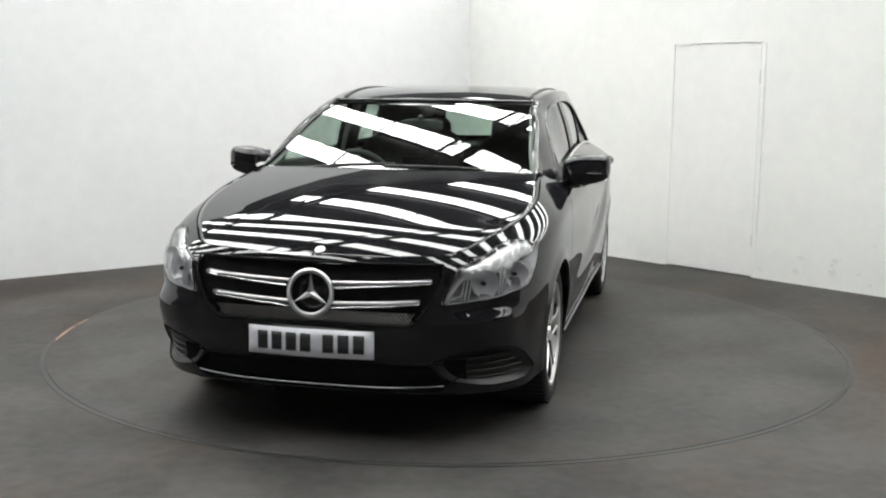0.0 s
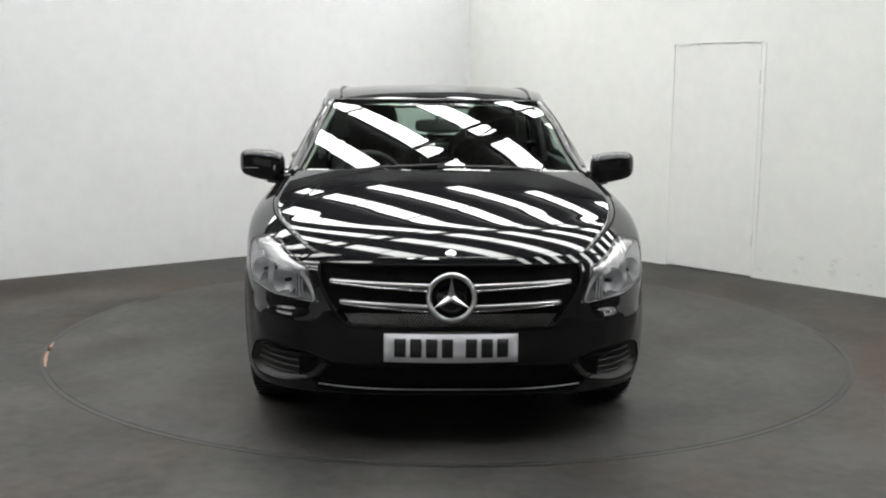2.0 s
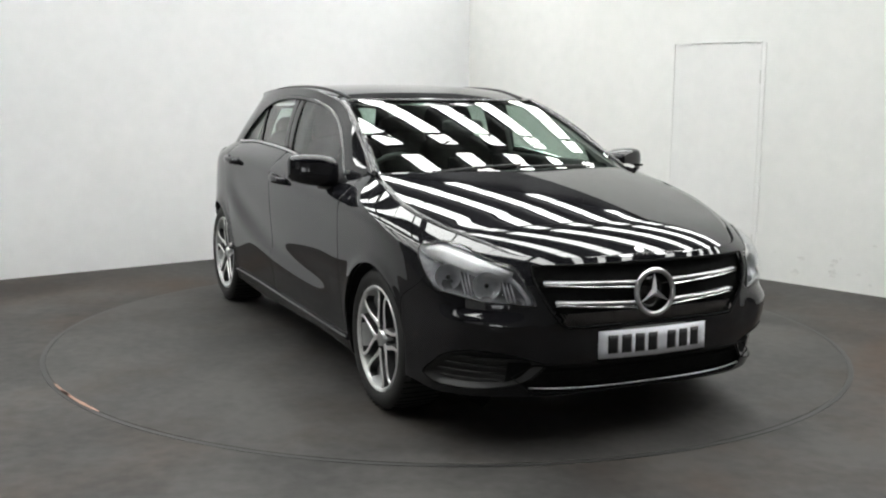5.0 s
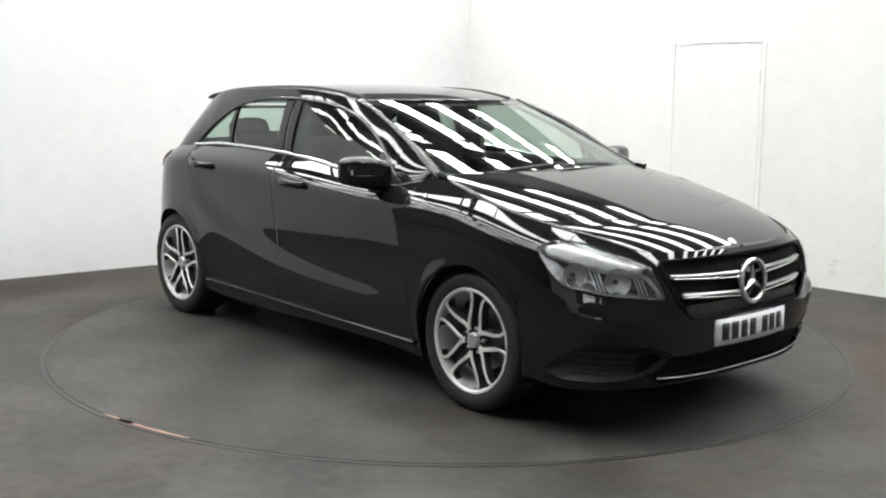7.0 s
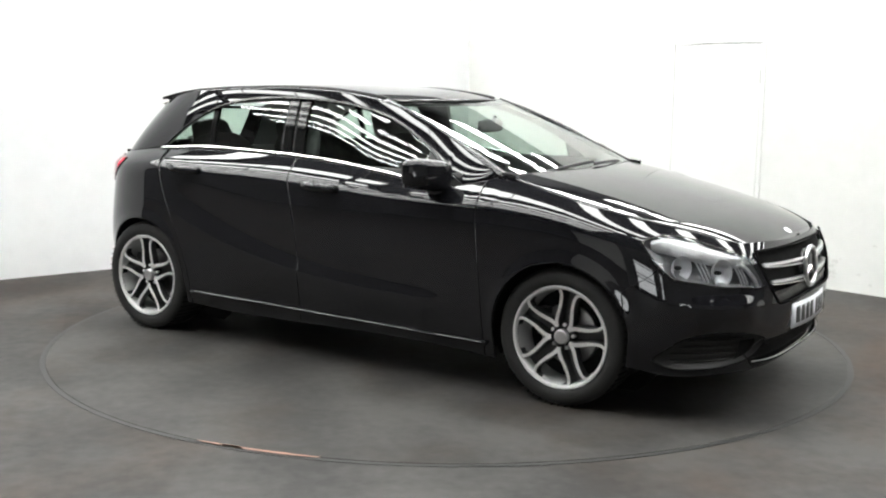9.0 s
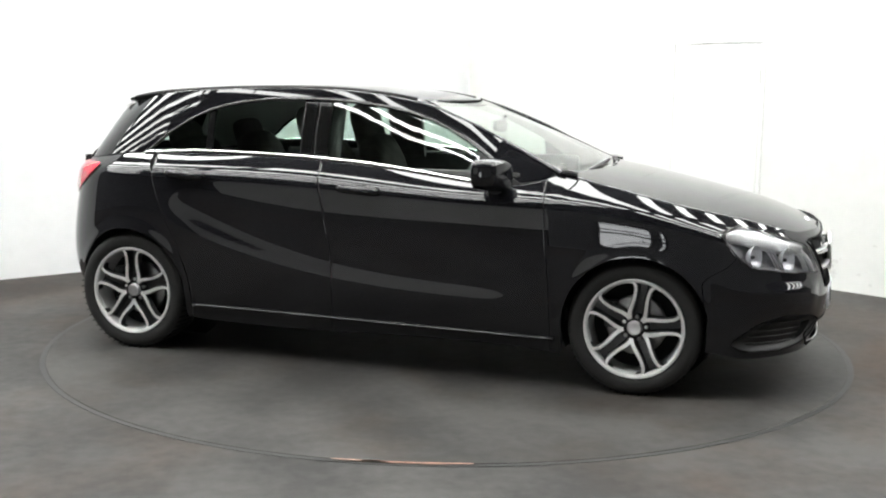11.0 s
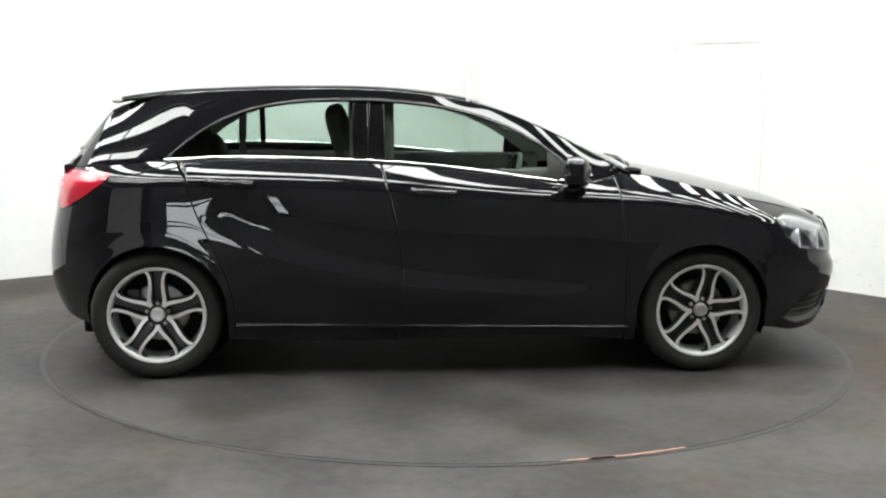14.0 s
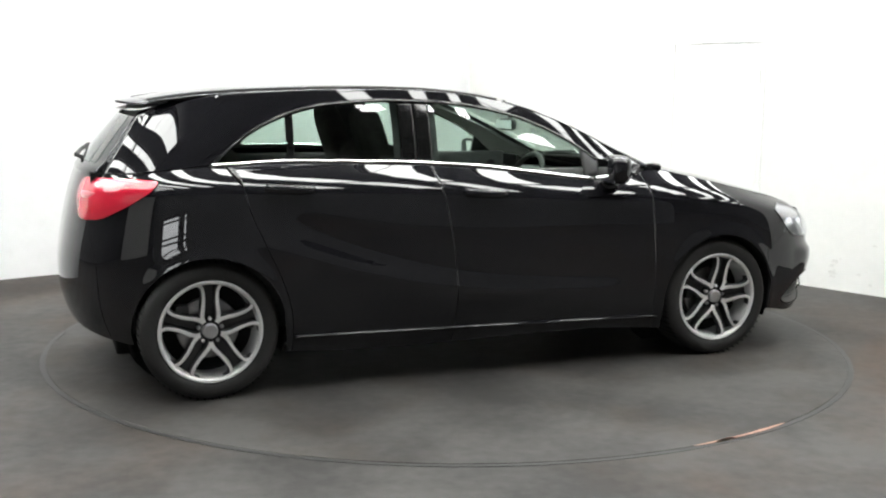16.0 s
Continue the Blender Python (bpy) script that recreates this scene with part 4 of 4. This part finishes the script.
        mesh_object("wiper", vv, ff, M["satin_black"], car, "black wiper blade")

    # ---- roof, screens
    roof = top_rows(-1.545, 0.185, 70, 41, Bow, Zr, Ye, Ze, 2.4)
    sheet("roof_panel", roof, paint, car)
    span = np.linspace(0.19, 1.0, 30)
    ye2 = smooth_curve(np.stack([span, Ye(span)], 1), 2)
    crown = lambda x: 0.026 + 0.020 * np.clip((x - 0.3) / 0.7, 0, 1.2)
    screen_z = lambda x, y: 1.181 - 0.40 * (x - 0.72) - 0.05 * (x - 0.72) ** 2 - crown(x) * (y / 0.65) ** 2
    xe = np.linspace(0.195, 0.985, 40)[:, None]
    v = np.linspace(-1, 1, 41)[None, :]
    xs = xe + (0.11 + 0.04 * (xe - 0.19) / 0.8) * (1 - v ** 2)
    ys = (ye2(xe) - 0.030) * v
    ws = np.stack([xs, ys, screen_z(xs, ys)], -1)
    g = sheet("windscreen", ws, M["glass"], car, "raked windscreen with a green tint", fold=0, offset=-0.004)
    g.visible_shadow = False
    for mir in (False, True):
        xs = np.linspace(0.19, 0.99, 36)
        zi = np.maximum(Ze(xs), screen_z(xs, Ye(xs) - 0.042) + 0.002)
        pts = np.stack([np.stack([xs, Ye(xs) - 0.042 + 0.0 * xs, zi - 0.003], -1), np.stack([xs, Ye(xs) - 0.02, np.maximum(Ze(xs) + 0.004, zi - 0.004)], -1), np.stack([xs, Ye(xs) + 0.004, Ze(xs) - 0.001], -1)], 1)
        sheet("screen_pillar", pts, paint, car, mirror=mir, fold=0.018)
        sheet("pillar_lining", pts - np.array([0.0, 0.012, 0.030]), M["headlining"], car, "pale lining of the screen pillar", mirror=mir, fold=0.0)
        # roof channel strips
        xs = np.linspace(-1.56, 0.17, 60)
        v, f = tube([(x, (-1 if mir else 1) * (float(Ye(x)) - 0.075), float(Ze(x) + (Zr(x) - Ze(x)) * (1 - abs(1 - 0.075 / float(Ye(x))) ** 2.4)) + 0.002) for x in xs], 0.008, 6)
        mesh_object("roof_channel", v, f, M["satin_black"], car, "black roof channel strip")
    # screen frit band at the top, and spoiler with rear screen
    hd = top_rows(0.195, 0.235, 3, 41, Bow, Zr, lambda x: Ye(x) - 0.034, lambda x: Ze(x) - 0.008, 2.2)
    sheet("screen_band", hd, M["gloss_black"], car, fold=0, offset=-0.009)
    sp = top_rows(-1.618, -1.549, 10, 41, lambda x: Bow(x) * 1.0, lambda x: Zr(np.maximum(x, -1.8)) + 0.004, lambda x: Ye(x) - 0.03, lambda x: Ze(x) - 0.002, 2.4)
    sp[..., 0] += 0.06 * np.linspace(1, 0, 10)[:, None] * np.abs(np.linspace(-1, 1, 41))[None, :] ** 4
    sheet("roof_spoiler", sp, paint, car, "black roof spoiler over the rear screen", fold=0.012)
    vv = np.linspace(-1, 1, 61)
    REAR = -1.80
    QB = float(q_of_x(REAR, 1.0))
    qb = QB + (TAIL - QB) * (1 - np.abs(vv)) ** 0.75
    base = S(qb, Zu(qb)) * np.stack([np.ones(61), np.where(vv < 0, -1, 1), np.ones(61)], -1)
    rows = []
    for t in np.linspace(0, 1, 30):
        zb, ze = float(Zu(QB)), float(Ze(REAR)) - 0.012
        ed = G(np.array(REAR), np.array(zb + (ze - zb) * t))
        cx = -1.865 + 0.215 * t ** 1.15
        cz = zb + (1.285 - zb) * t
        k = 1 - np.abs(vv) ** 2.4
        row = np.stack([ed[0] + (cx - ed[0]) * k, ed[1] * vv, ed[2] + (cz - ed[2]) * k], -1)
        w = min(1.0, t / 0.22)
        w = w * w * (3 - 2 * w)
        lift = base + np.array([0, 0, (ze - zb) * t])
        rows.append(lift * (1 - w) + row * w)
    hatch = np.array(rows)
    hole = np.zeros((30, 61), bool)
    hole[6:27, 7:53] = True
    sheet("tailgate", hatch, paint, car, "black tailgate round the rear screen", keep=~hole)
    gl = sheet("rear_screen", hatch[5:29, 6:55], M["privacy"], car, "green-tinted rear screen", fold=0, offset=0.003)
    gl.visible_shadow = False
    v, f = tube([(-1.83, 0.0, 1.055), (-1.868, 0.0, 1.07), (-1.835, 0.16, 1.09), (-1.79, 0.32, 1.105)], 0.011, 6)
    mesh_object("rear_wiper", v, f, M["satin_black"], car)

    build_front(car)
    build_cabin(car)

    # underside
    part("underbody", boxed(0, 0, 0.235, 3.5, 1.24, 0.10), M["dark"], car, bevel=0.02)
    part("side_floor", boxed(0, 0, 0.235, 1.9, 1.60, 0.09), M["dark"], car, bevel=0.02)
    part("front_tray", boxed(1.86, 0, 0.265, 0.36, 0.95, 0.08), M["dark"], car, bevel=0.02)
    part("rear_tray", boxed(-1.70, 0, 0.35, 0.30, 0.85, 0.12), M["dark"], car, bevel=0.02)
    return car


GRILLE_W = spline([(0.45, 0.34), (0.50, 0.40), (0.56, 0.455), (0.64, 0.50), (0.70, 0.515), (0.78, 0.50)])


def mirror_shell(car, sd):
    """A door mirror: rounded shell, its glass and its arm."""
    mesh = bpy.data.meshes.new("door_mirror")
    bm = bmesh.new()
    bmesh.ops.create_icosphere(bm, subdivisions=4, radius=1.0)
    for v in bm.verts:
        x, y, z = v.co
        k = lambda c, p: math.copysign(abs(c) ** p, c)
        x, y, z = k(x, 0.7), k(y, 0.46), k(z, 0.5)
        taper = 1 - 0.14 * max(y, 0)
        px = 0.085 * x * taper * (1.0 if x > 0 else 0.55)
        v.co = (px - 0.03 * y, 0.118 * y, 0.078 * z * taper + 0.012 * y)
    bm.to_mesh(mesh)
    bm.free()
    mesh.materials.append(M["paint"])
    mesh.shade_smooth()
    ob = new("door_mirror", mesh)
    ob.parent = car
    ob["label"] = "glossy black door mirror"
    c = (0.655, sd * 0.912, 1.015)
    ob.matrix_basis = Matrix.Translation(c) @ Matrix.Diagonal((1, sd, 1, 1))
    part("mirror_glass", boxed(-0.049, 0.0, 0.0, 0.004, 0.19, 0.115), M["mirror"], ob, "silvered mirror glass", bevel=0.0015)
    part("indicator", boxed(0.074, 0.02, -0.012, 0.012, 0.13, 0.012), M["gloss_black"], ob, "narrow indicator strip", bevel=0.004)
    v, f = tube([(0.02, -0.21, -0.075), (0.02, -0.12, -0.080), (0.015, -0.03, -0.066)], 0.026, 8, flat=1.3)
    mesh_object("mirror_arm", v, f, M["satin_black"], ob, "black mirror arm")


def head_lamp(car, mir):
    lamp = new("head_lamp")
    lamp.parent = car
    lamp["label"] = "clear head lamp with silver reflectors"
    sd = -1 if mir else 1
    ring_mesh("housing", lamp_patch(LAMP, 8, -0.002, depth=0.07, scale=1.03), M["lamp_grey"], lamp, "grey lamp bezel", mirror=mir)
    cover = ring_mesh("lens_cover", lamp_patch(LAMP, 8, 0.002, dome=0.012, scale=1.02), M["lens"], lamp, "clear plastic cover", mirror=mir)
    cover.visible_shadow = False
    # dark outline gap
    o = smooth_outline(LAMP)
    pts = [on_side(a, b, 0.001, sd) for a, b in o]
    v, f = tube(pts, 0.0035, 6, cyclic=True)
    mesh_object("seal", v, f, M["gloss_black"], lamp, "black seal")
    # upper silver brow, then two round reflectors
    rows = []
    for t in np.linspace(0, 1, 20):
        q = LAMP[0][0] + 0.030 + (LAMP[4][0] - LAMP[0][0] - 0.04) * t
        zt = float(np.interp(q, [k[0] for k in LAMP[:5]], [k[1] for k in LAMP[:5]])) - 0.008
        k = 0.55 + 0.45 * math.sin(math.pi * t)
        rows.append([S(q, zt - d * k) for d in (0.0, 0.020, 0.040, 0.056)])
    rows = np.array(rows)
    n = outward(rows)
    rows = rows - n * np.array([0.006, 0.012, 0.03, 0.045])[None, :, None]
    sheet("brow", rows, M["lamp_brow"], lamp, "bright silver brow", fold=0.004, mirror=mir)
    for q, zc, r in ((1.614, 0.678, 0.052), (1.779, 0.659, 0.056)):
        c = on_side(q, zc, -0.024, sd)
        prof = [(r, 0.0), (r * 0.97, -0.006), (r * 0.8, -0.024), (r * 0.5, -0.040), (r * 0.2, -0.046), (0.0, -0.047)]
        v, f = lathe(prof, 28)
        ahead = Vector((0.86, sd * 0.45, 0.10)).normalized()
        rot = Vector((0, 1, 0)).rotation_difference(ahead).to_matrix().to_4x4()
        v = [tuple(Matrix.Translation(c) @ rot @ Vector(p)) for p in v]
        mesh_object("reflector", v, f, M["lamp_silver"], lamp, "round silver reflector")
        v, f = lathe([(0.0, -0.009), (0.006, -0.010), (0.009, -0.018), (0.009, -0.042)], 14)
        v = [tuple(Matrix.Translation(c) @ rot @ Vector(p)) for p in v]
        mesh_object("bulb_shield", v, f, M["alloy_grey"], lamp)
    for q, zb, zt in ((1.680, 0.622, 0.712), (1.695, 0.618, 0.722), (1.710, 0.616, 0.722), (1.850, 0.606, 0.690), (1.866, 0.602, 0.684), (1.882, 0.602, 0.674)):
        v, f = tube([on_side(q - 0.01, zt, -0.022, sd), on_side(q, (zb + zt) / 2, -0.017, sd), on_side(q + 0.012, zb, -0.014, sd)], 0.0035, 6)
        mesh_object("rib", v, f, M["lamp_silver"], lamp)
    pts = [on_side(a, b, -0.020, sd) for a, b in ((1.864, 0.700), (1.903, 0.665), (1.936, 0.62), (1.946, 0.592))]
    v, f = tube(pts, 0.010, 6)
    mesh_object("light_bar", v, f, M["lamp_silver"], lamp)


def front_x(y, z):
    """How far ahead the bumper's face lies at the middle of the nose."""
    W1 = 0.87
    c = np.clip(abs(y) / W1, 0, 0.999)
    pw = float(nose_power(z))
    return QF + (float(Xn(z)) - QF) * (1 - c ** pw) ** (1 / pw)


def build_front(car):
    """Grille, star, slats, number plate, intakes and lip."""
    gr = new("grille")
    gr.parent = car
    gr["label"] = "black radiator grille with two silver slats"
    # dark back and mesh
    rows = []
    for z in np.linspace(0.490, 0.742, 14):
        w = float(GRILLE_W(z)) + 0.012
        rows.append([(front_x(y, z) - 0.030, y, z) for y in np.linspace(-w, w, 41)])
    sheet("grille_back", np.array(rows), M["dark"], gr, fold=0.0)
    bm = bmesh.new()
    for k in range(-34, 35):
        for lean in (38, -38):
            y = k * 0.0135
            z = 0.525
            if abs(y) > 0.40:
                continue
            box(bm, 0, 0, 0, 0.006, 0.0028, 0.062, m=Matrix.Translation((front_x(y, z) - 0.020, y, z)) @ Matrix.Rotation(radians(lean), 4, "X"))
    part("mesh_insert", bm, M["disc"], gr, "fine grey mesh")
    loop = []
    for z in np.linspace(0.502, 0.732, 16):
        loop.append((front_x(float(GRILLE_W(z)), z) + 0.001, float(GRILLE_W(z)), z))
    for y in np.linspace(0.51, -0.51, 30):
        loop.append((front_x(y, 0.737) + 0.001, y, 0.737))
    for z in np.linspace(0.732, 0.502, 16):
        loop.append((front_x(float(GRILLE_W(z)), z) + 0.001, -float(GRILLE_W(z)), z))
    for y in np.linspace(-0.39, 0.39, 24):
        loop.append((front_x(y, 0.500) + 0.001, y, 0.500))
    v, f = tube(loop, 0.0055, 6, cyclic=True)
    mesh_object("surround", v, f, M["dark"], gr, "black grille surround")
    # twin slats on each side
    for sd in (-1, 1):
        for z0, z1, w in ((0.652, 0.668, 0.470), (0.572, 0.590, 0.430)):
            for dz, th, mt in ((0.010, 0.0066, M["satin_silver"]), (-0.011, 0.0050, M["chrome"])):
                pts = []
                for t in np.linspace(0, 1, 16):
                    y = 0.085 + (w - 0.085) * t
                    z = z0 + (z1 - z0) * t + dz * (1 - 0.55 * t)
                    pts.append((front_x(y, z) - 0.006 - 0.012 * t, sd * y, z))
                v, f = tube(pts, th, 8, flat=1.6)
                mesh_object("slat", v, f, mt, gr, "silver grille slat")
            pts = []
            for t in np.linspace(0, 1, 16):
                y = 0.085 + (w - 0.09) * t
                z = z0 + (z1 - z0) * t
                pts.append((front_x(y, z) - 0.018 - 0.010 * t, sd * y, z))
            v, f = tube(pts, 0.013, 8, flat=0.7)
            mesh_object("slat_core", v, f, M["lamp_grey"], gr)
    # round emblem: ring with three spokes
    em = new("emblem")
    em.parent = gr
    cx, cz = front_x(0, 0.618) + 0.004, 0.618
    em.matrix_basis = pose(cx, 0, cz, 0, -4, 0)
    ring = [(0.0, 0.088 * math.cos(2 * math.pi * k / 48), 0.088 * math.sin(2 * math.pi * k / 48)) for k in range(48)]
    v, f = tube(ring, 0.0105, 8, cyclic=True)
    mesh_object("ring", v, f, M["satin_silver"], em)
    v, f = lathe([(0.0, 0.0), (0.082, 0.0), (0.084, -0.02)], 40)
    mesh_object("disc", [(y - 0.010, x, z) for x, y, z in v], f, M["gloss_black"], em)
    for k in range(3):
        a = math.pi / 2 + 2 * math.pi * k / 3
        c, s = math.cos(a), math.sin(a)
        tip, b0, b1, mid = (0, 0.082 * c, 0.082 * s), (-0.004, -0.016 * s - 0.004 * c, 0.016 * c - 0.004 * s), (-0.004, 0.016 * s - 0.004 * c, -0.016 * c - 0.004 * s), (0.010, 0, 0)
        mesh_object("spoke", [tip, b0, b1, mid], [(0, 1, 3), (0, 3, 2), (1, 2, 3), (0, 2, 1)], M["satin_silver"], em, smooth=False)
    # small round bonnet badge
    v, f = lathe([(0.0, 0.004), (0.018, 0.003), (0.022, -0.002)], 20)
    rot = pose(2.10, 0, float(bonnet_z(2.10, 0)) + 0.004, 0, 0, 0) @ Matrix.Rotation(radians(35), 4, "Y")
    mesh_object("bonnet_badge", [tuple(rot @ Vector((x, z, y))) for x, y, z in v], f, M["satin_silver"], car, "small round silver badge")
    # number plate with unreadable bars
    npl = new("number_plate")
    npl.parent = car
    npl["label"] = "white front number plate with dark characters"
    rows = []
    for y in np.linspace(-0.26, 0.26, 21):
        rows.append([(2.232 - 0.020 * (y / 0.26) ** 2 - (z - 0.42) * 0.02, y, z) for z in (0.366, 0.40, 0.44, 0.477)])
    sheet("plate", np.array(rows), M["plate"], npl, fold=0.006)
    rows = [[(2.229 - 0.022 * (y / 0.26) ** 2, y * 1.02, z) for z in (0.360, 0.42, 0.484)] for y in np.linspace(-0.26, 0.26, 15)]
    sheet("plinth", np.array(rows), M["satin_black"], npl, fold=0.03, offset=-0.008)
    start = -0.223
    for k in range(7):
        y = start + k * 0.061 + (0.032 if k > 3 else 0) + 0.025
        yy = np.linspace(y - 0.022, y + 0.022, 5)
        rows = [[(2.2325 - 0.020 * (c / 0.26) ** 2 - (z - 0.42) * 0.02, c, z) for z in (0.386, 0.41, 0.435, 0.459)] for c in yy]
        sheet("character_bar", np.array(rows), M["plate_bar"], npl, fold=0.001, offset=0.0012)
    # lower intake mesh, side intakes and lip
    rows = []
    for z in np.linspace(0.222, 0.360, 6):
        rows.append([(front_x(y, z) - 0.024, y, z) for y in np.linspace(-0.60, 0.60, 41)])
    sheet("lower_intake", np.array(rows), M["dark"], car, "black lower air intake", fold=0)
    for z in (0.262, 0.318):
        v, f = tube([(front_x(y, z) - 0.022, y, z) for y in np.linspace(-0.50, 0.50, 31)], 0.004, 6)
        mesh_object("intake_bar", v, f, M["dark"], car)
    v, f = tube([(front_x(y, 0.243) + 0.006, y, 0.243 + 0.012 * abs(y / 0.52) ** 3) for y in np.linspace(-0.52, 0.52, 41)], 0.0026, 8)
    mesh_object("chin_strip", v, f, M["satin_silver"], car, "thin chrome chin strip")
    loop = [(front_x(y, 0.351) + 0.001, y, 0.351) for y in np.linspace(-0.52, 0.52, 30)]
    loop += [(front_x(0.59, 0.30), 0.59, 0.30)] + [(front_x(y, 0.231) + 0.001, y, 0.231) for y in np.linspace(0.50, -0.50, 30)] + [(front_x(0.59, 0.30), -0.59, 0.30)]
    v, f = tube(loop, 0.004, 6, cyclic=True)
    mesh_object("intake_surround", v, f, M["dark"], car, "black intake surround")
    for sd in (-1, 1):
        ring_mesh("side_intake", lamp_patch(SIDE_INTAKE, 8, -0.001, depth=0.034, scale=1.03), M["satin_black"], car, "black side intake panel", mirror=sd < 0)
        v, f = tube([on_side(a, b, 0.0, sd) for a, b in smooth_outline(SIDE_INTAKE)], 0.003, 6, cyclic=True)
        mesh_object("intake_lip", v, f, M["dark"], car, "black lip round the side intake")
        for z in (0.268, 0.298, 0.328, 0.358):
            qs = [k for k in np.linspace(1.52, 2.02, 21) if inside(SIDE_INTAKE, k - 0.02, z) and inside(SIDE_INTAKE, k + 0.02, z)]
            v, f = tube([on_side(k, z, -0.026, sd) for k in qs], 0.005, 6)
            mesh_object("intake_rib", v, f, M["satin_black"], car)


def cushion(bm, sx, sy, sz, m, power=0.55):
    """A padded block: a rounded box of the given full sizes."""
    r = bmesh.ops.create_icosphere(bm, subdivisions=3, radius=1.0)
    for v in r["verts"]:
        k = lambda c: math.copysign(abs(c) ** power, c)
        v.co = m @ Vector((k(v.co.x) * sx / 2, k(v.co.y) * sy / 2, k(v.co.z) * sz / 2))


def build_cabin(car):
    """Seats, dash, wheel, mirror, lining: all seen through the glass."""
    def seat(x, y, rear=False):
        s = new("rear_seat" if rear else "front_seat")
        s.parent = car
        w = 0.50
        bm = bmesh.new()
        cushion(bm, 0.52, w, 0.17, Matrix.Translation((x, y, 0.53)))
        part("seat_cushion", bm, M["seat"], s, smooth=True)
        bm = bmesh.new()
        cushion(bm, 0.16, w, 0.66, pose(x - 0.33, y, 0.82, 0, -20, 0))
        part("backrest", bm, M["seat"], s, smooth=True)
        bm = bmesh.new()
        if not rear:
            # tall one-piece back with the headrest grown into it
            cushion(bm, 0.12, 0.32, 0.36, pose(x - 0.475, y, 1.145, 0, -17, 0))
            part("headrest", bm, M["seat"], s, smooth=True)
            return
        cushion(bm, 0.11, 0.27, 0.19, pose(x - 0.475, y, 1.12, 0, -16, 0))
        part("headrest", bm, M["seat"], s, smooth=True)
        bm = bmesh.new()
        for d in (-0.06, 0.06):
            box(bm, x - 0.455, y + d, 1.04, 0.012, 0.012, 0.12)
        part("headrest_posts", bm, M["disc"], s)
    for y in (-0.37, 0.37):
        seat(0.02, y)
        seat(-0.80, y, True)
    bm = bmesh.new()
    box(bm, 0.74, 0, 0.80, 0.46, 1.40, 0.26)
    part("dashboard", bm, M["cabin"], car, "dark moulded dashboard", bevel=0.05, smooth=True)
    bm = bmesh.new()
    box(bm, 0.57, -0.37, 0.945, 0.24, 0.36, 0.05)
    part("instrument_hood", bm, M["cabin"], car, bevel=0.02, smooth=True)
    bm = bmesh.new()
    box(bm, 0.50, 0.0, 0.99, 0.02, 0.19, 0.12)
    part("display_screen", bm, M["gloss_black"], car, "dark dash-top display", bevel=0.006)
    rot = pose(0.40, -0.37, 0.90, 0, 25 + 90 - 90, 0)
    ring = [tuple(rot @ Vector((0, 0.185 * math.cos(2 * math.pi * k / 40), 0.185 * math.sin(2 * math.pi * k / 40)))) for k in range(40)]
    sw = new("steering_wheel")
    sw.parent = car
    v, f = tube(ring, 0.015, 8, cyclic=True)
    mesh_object("rim", v, f, M["cabin"], sw)
    bm = bmesh.new()
    cushion(bm, 0.05, 0.15, 0.12, rot)
    part("hub", bm, M["cabin"], sw, smooth=True)
    for a in (0, 180, 270):
        ca, sa = math.cos(radians(a)), math.sin(radians(a))
        v, f = tube([rot @ Vector((0, 0.05 * ca, 0.05 * sa)), rot @ Vector((0, 0.18 * ca, 0.18 * sa))], 0.012, 6)
        mesh_object("wheel_spoke", v, f, M["satin_silver"], sw)
    bm = bmesh.new()
    cushion(bm, 0.03, 0.24, 0.07, pose(0.47, 0, 1.215))
    im = part("interior_mirror", bm, M["cabin"], car, smooth=True)
    part("mirror_face", boxed(0.452, 0, 1.215, 0.003, 0.21, 0.05), M["mirror"], im)
    v, f = tube([(0.47, 0, 1.23), (0.50, 0, 1.265)], 0.012, 6)
    mesh_object("mirror_stem", v, f, M["cabin"], im)
    # lining under the roof and door cards
    lin = top_rows(-1.62, 0.17, 24, 17, Bow, lambda x: Zr(x) - 0.035, lambda x: Ye(x) - 0.03, lambda x: Ze(x) - 0.03, 2.4)
    sheet("headlining", lin, M["headlining"], car, "pale grey roof lining", fold=0)
    for sd in (-1, 1):
        bm = bmesh.new()
        box(bm, -0.2, sd * 0.735, 0.66, 1.95, 0.06, 0.72)
        part("door_card", bm, M["cabin"], car, bevel=0.02)
    part("cabin_floor", boxed(-0.35, 0, 0.33, 2.7, 1.40, 0.06), M["cabin"], car)
    part("parcel_shelf", boxed(-1.50, 0, 1.0, 0.42, 1.1, 0.03), M["cabin"], car, bevel=0.008)
    part("bulkhead", boxed(0.98, 0, 0.62, 0.05, 1.3, 0.62), M["dark"], car)
    part("engine_cover", boxed(1.5, 0, 0.56, 0.8, 0.8, 0.4), M["dark"], car)
    part("boot_panel", boxed(-1.80, 0, 0.72, 0.06, 1.1, 0.6), M["dark"], car)


build_booth()
build_hall()
turntable = build_turntable()
car = build_car()


def motions():
    """The deck turns evenly, and the car on it."""
    deck_rows, car_rows = [], []
    for k in range(33):
        t = k * 0.5
        a = TURN0 + RATE * t
        c, s = math.cos(radians(a)), math.sin(radians(a))
        deck_rows.append((t, pose(0, 0, 0, 0, 0, a)))
        car_rows.append((t, pose(CAR_OFF[0] * c - CAR_OFF[1] * s, CAR_OFF[0] * s + CAR_OFF[1] * c, 0, 0, 0, a)))
    walk(turntable, deck_rows)
    walk(car, car_rows)


motions()
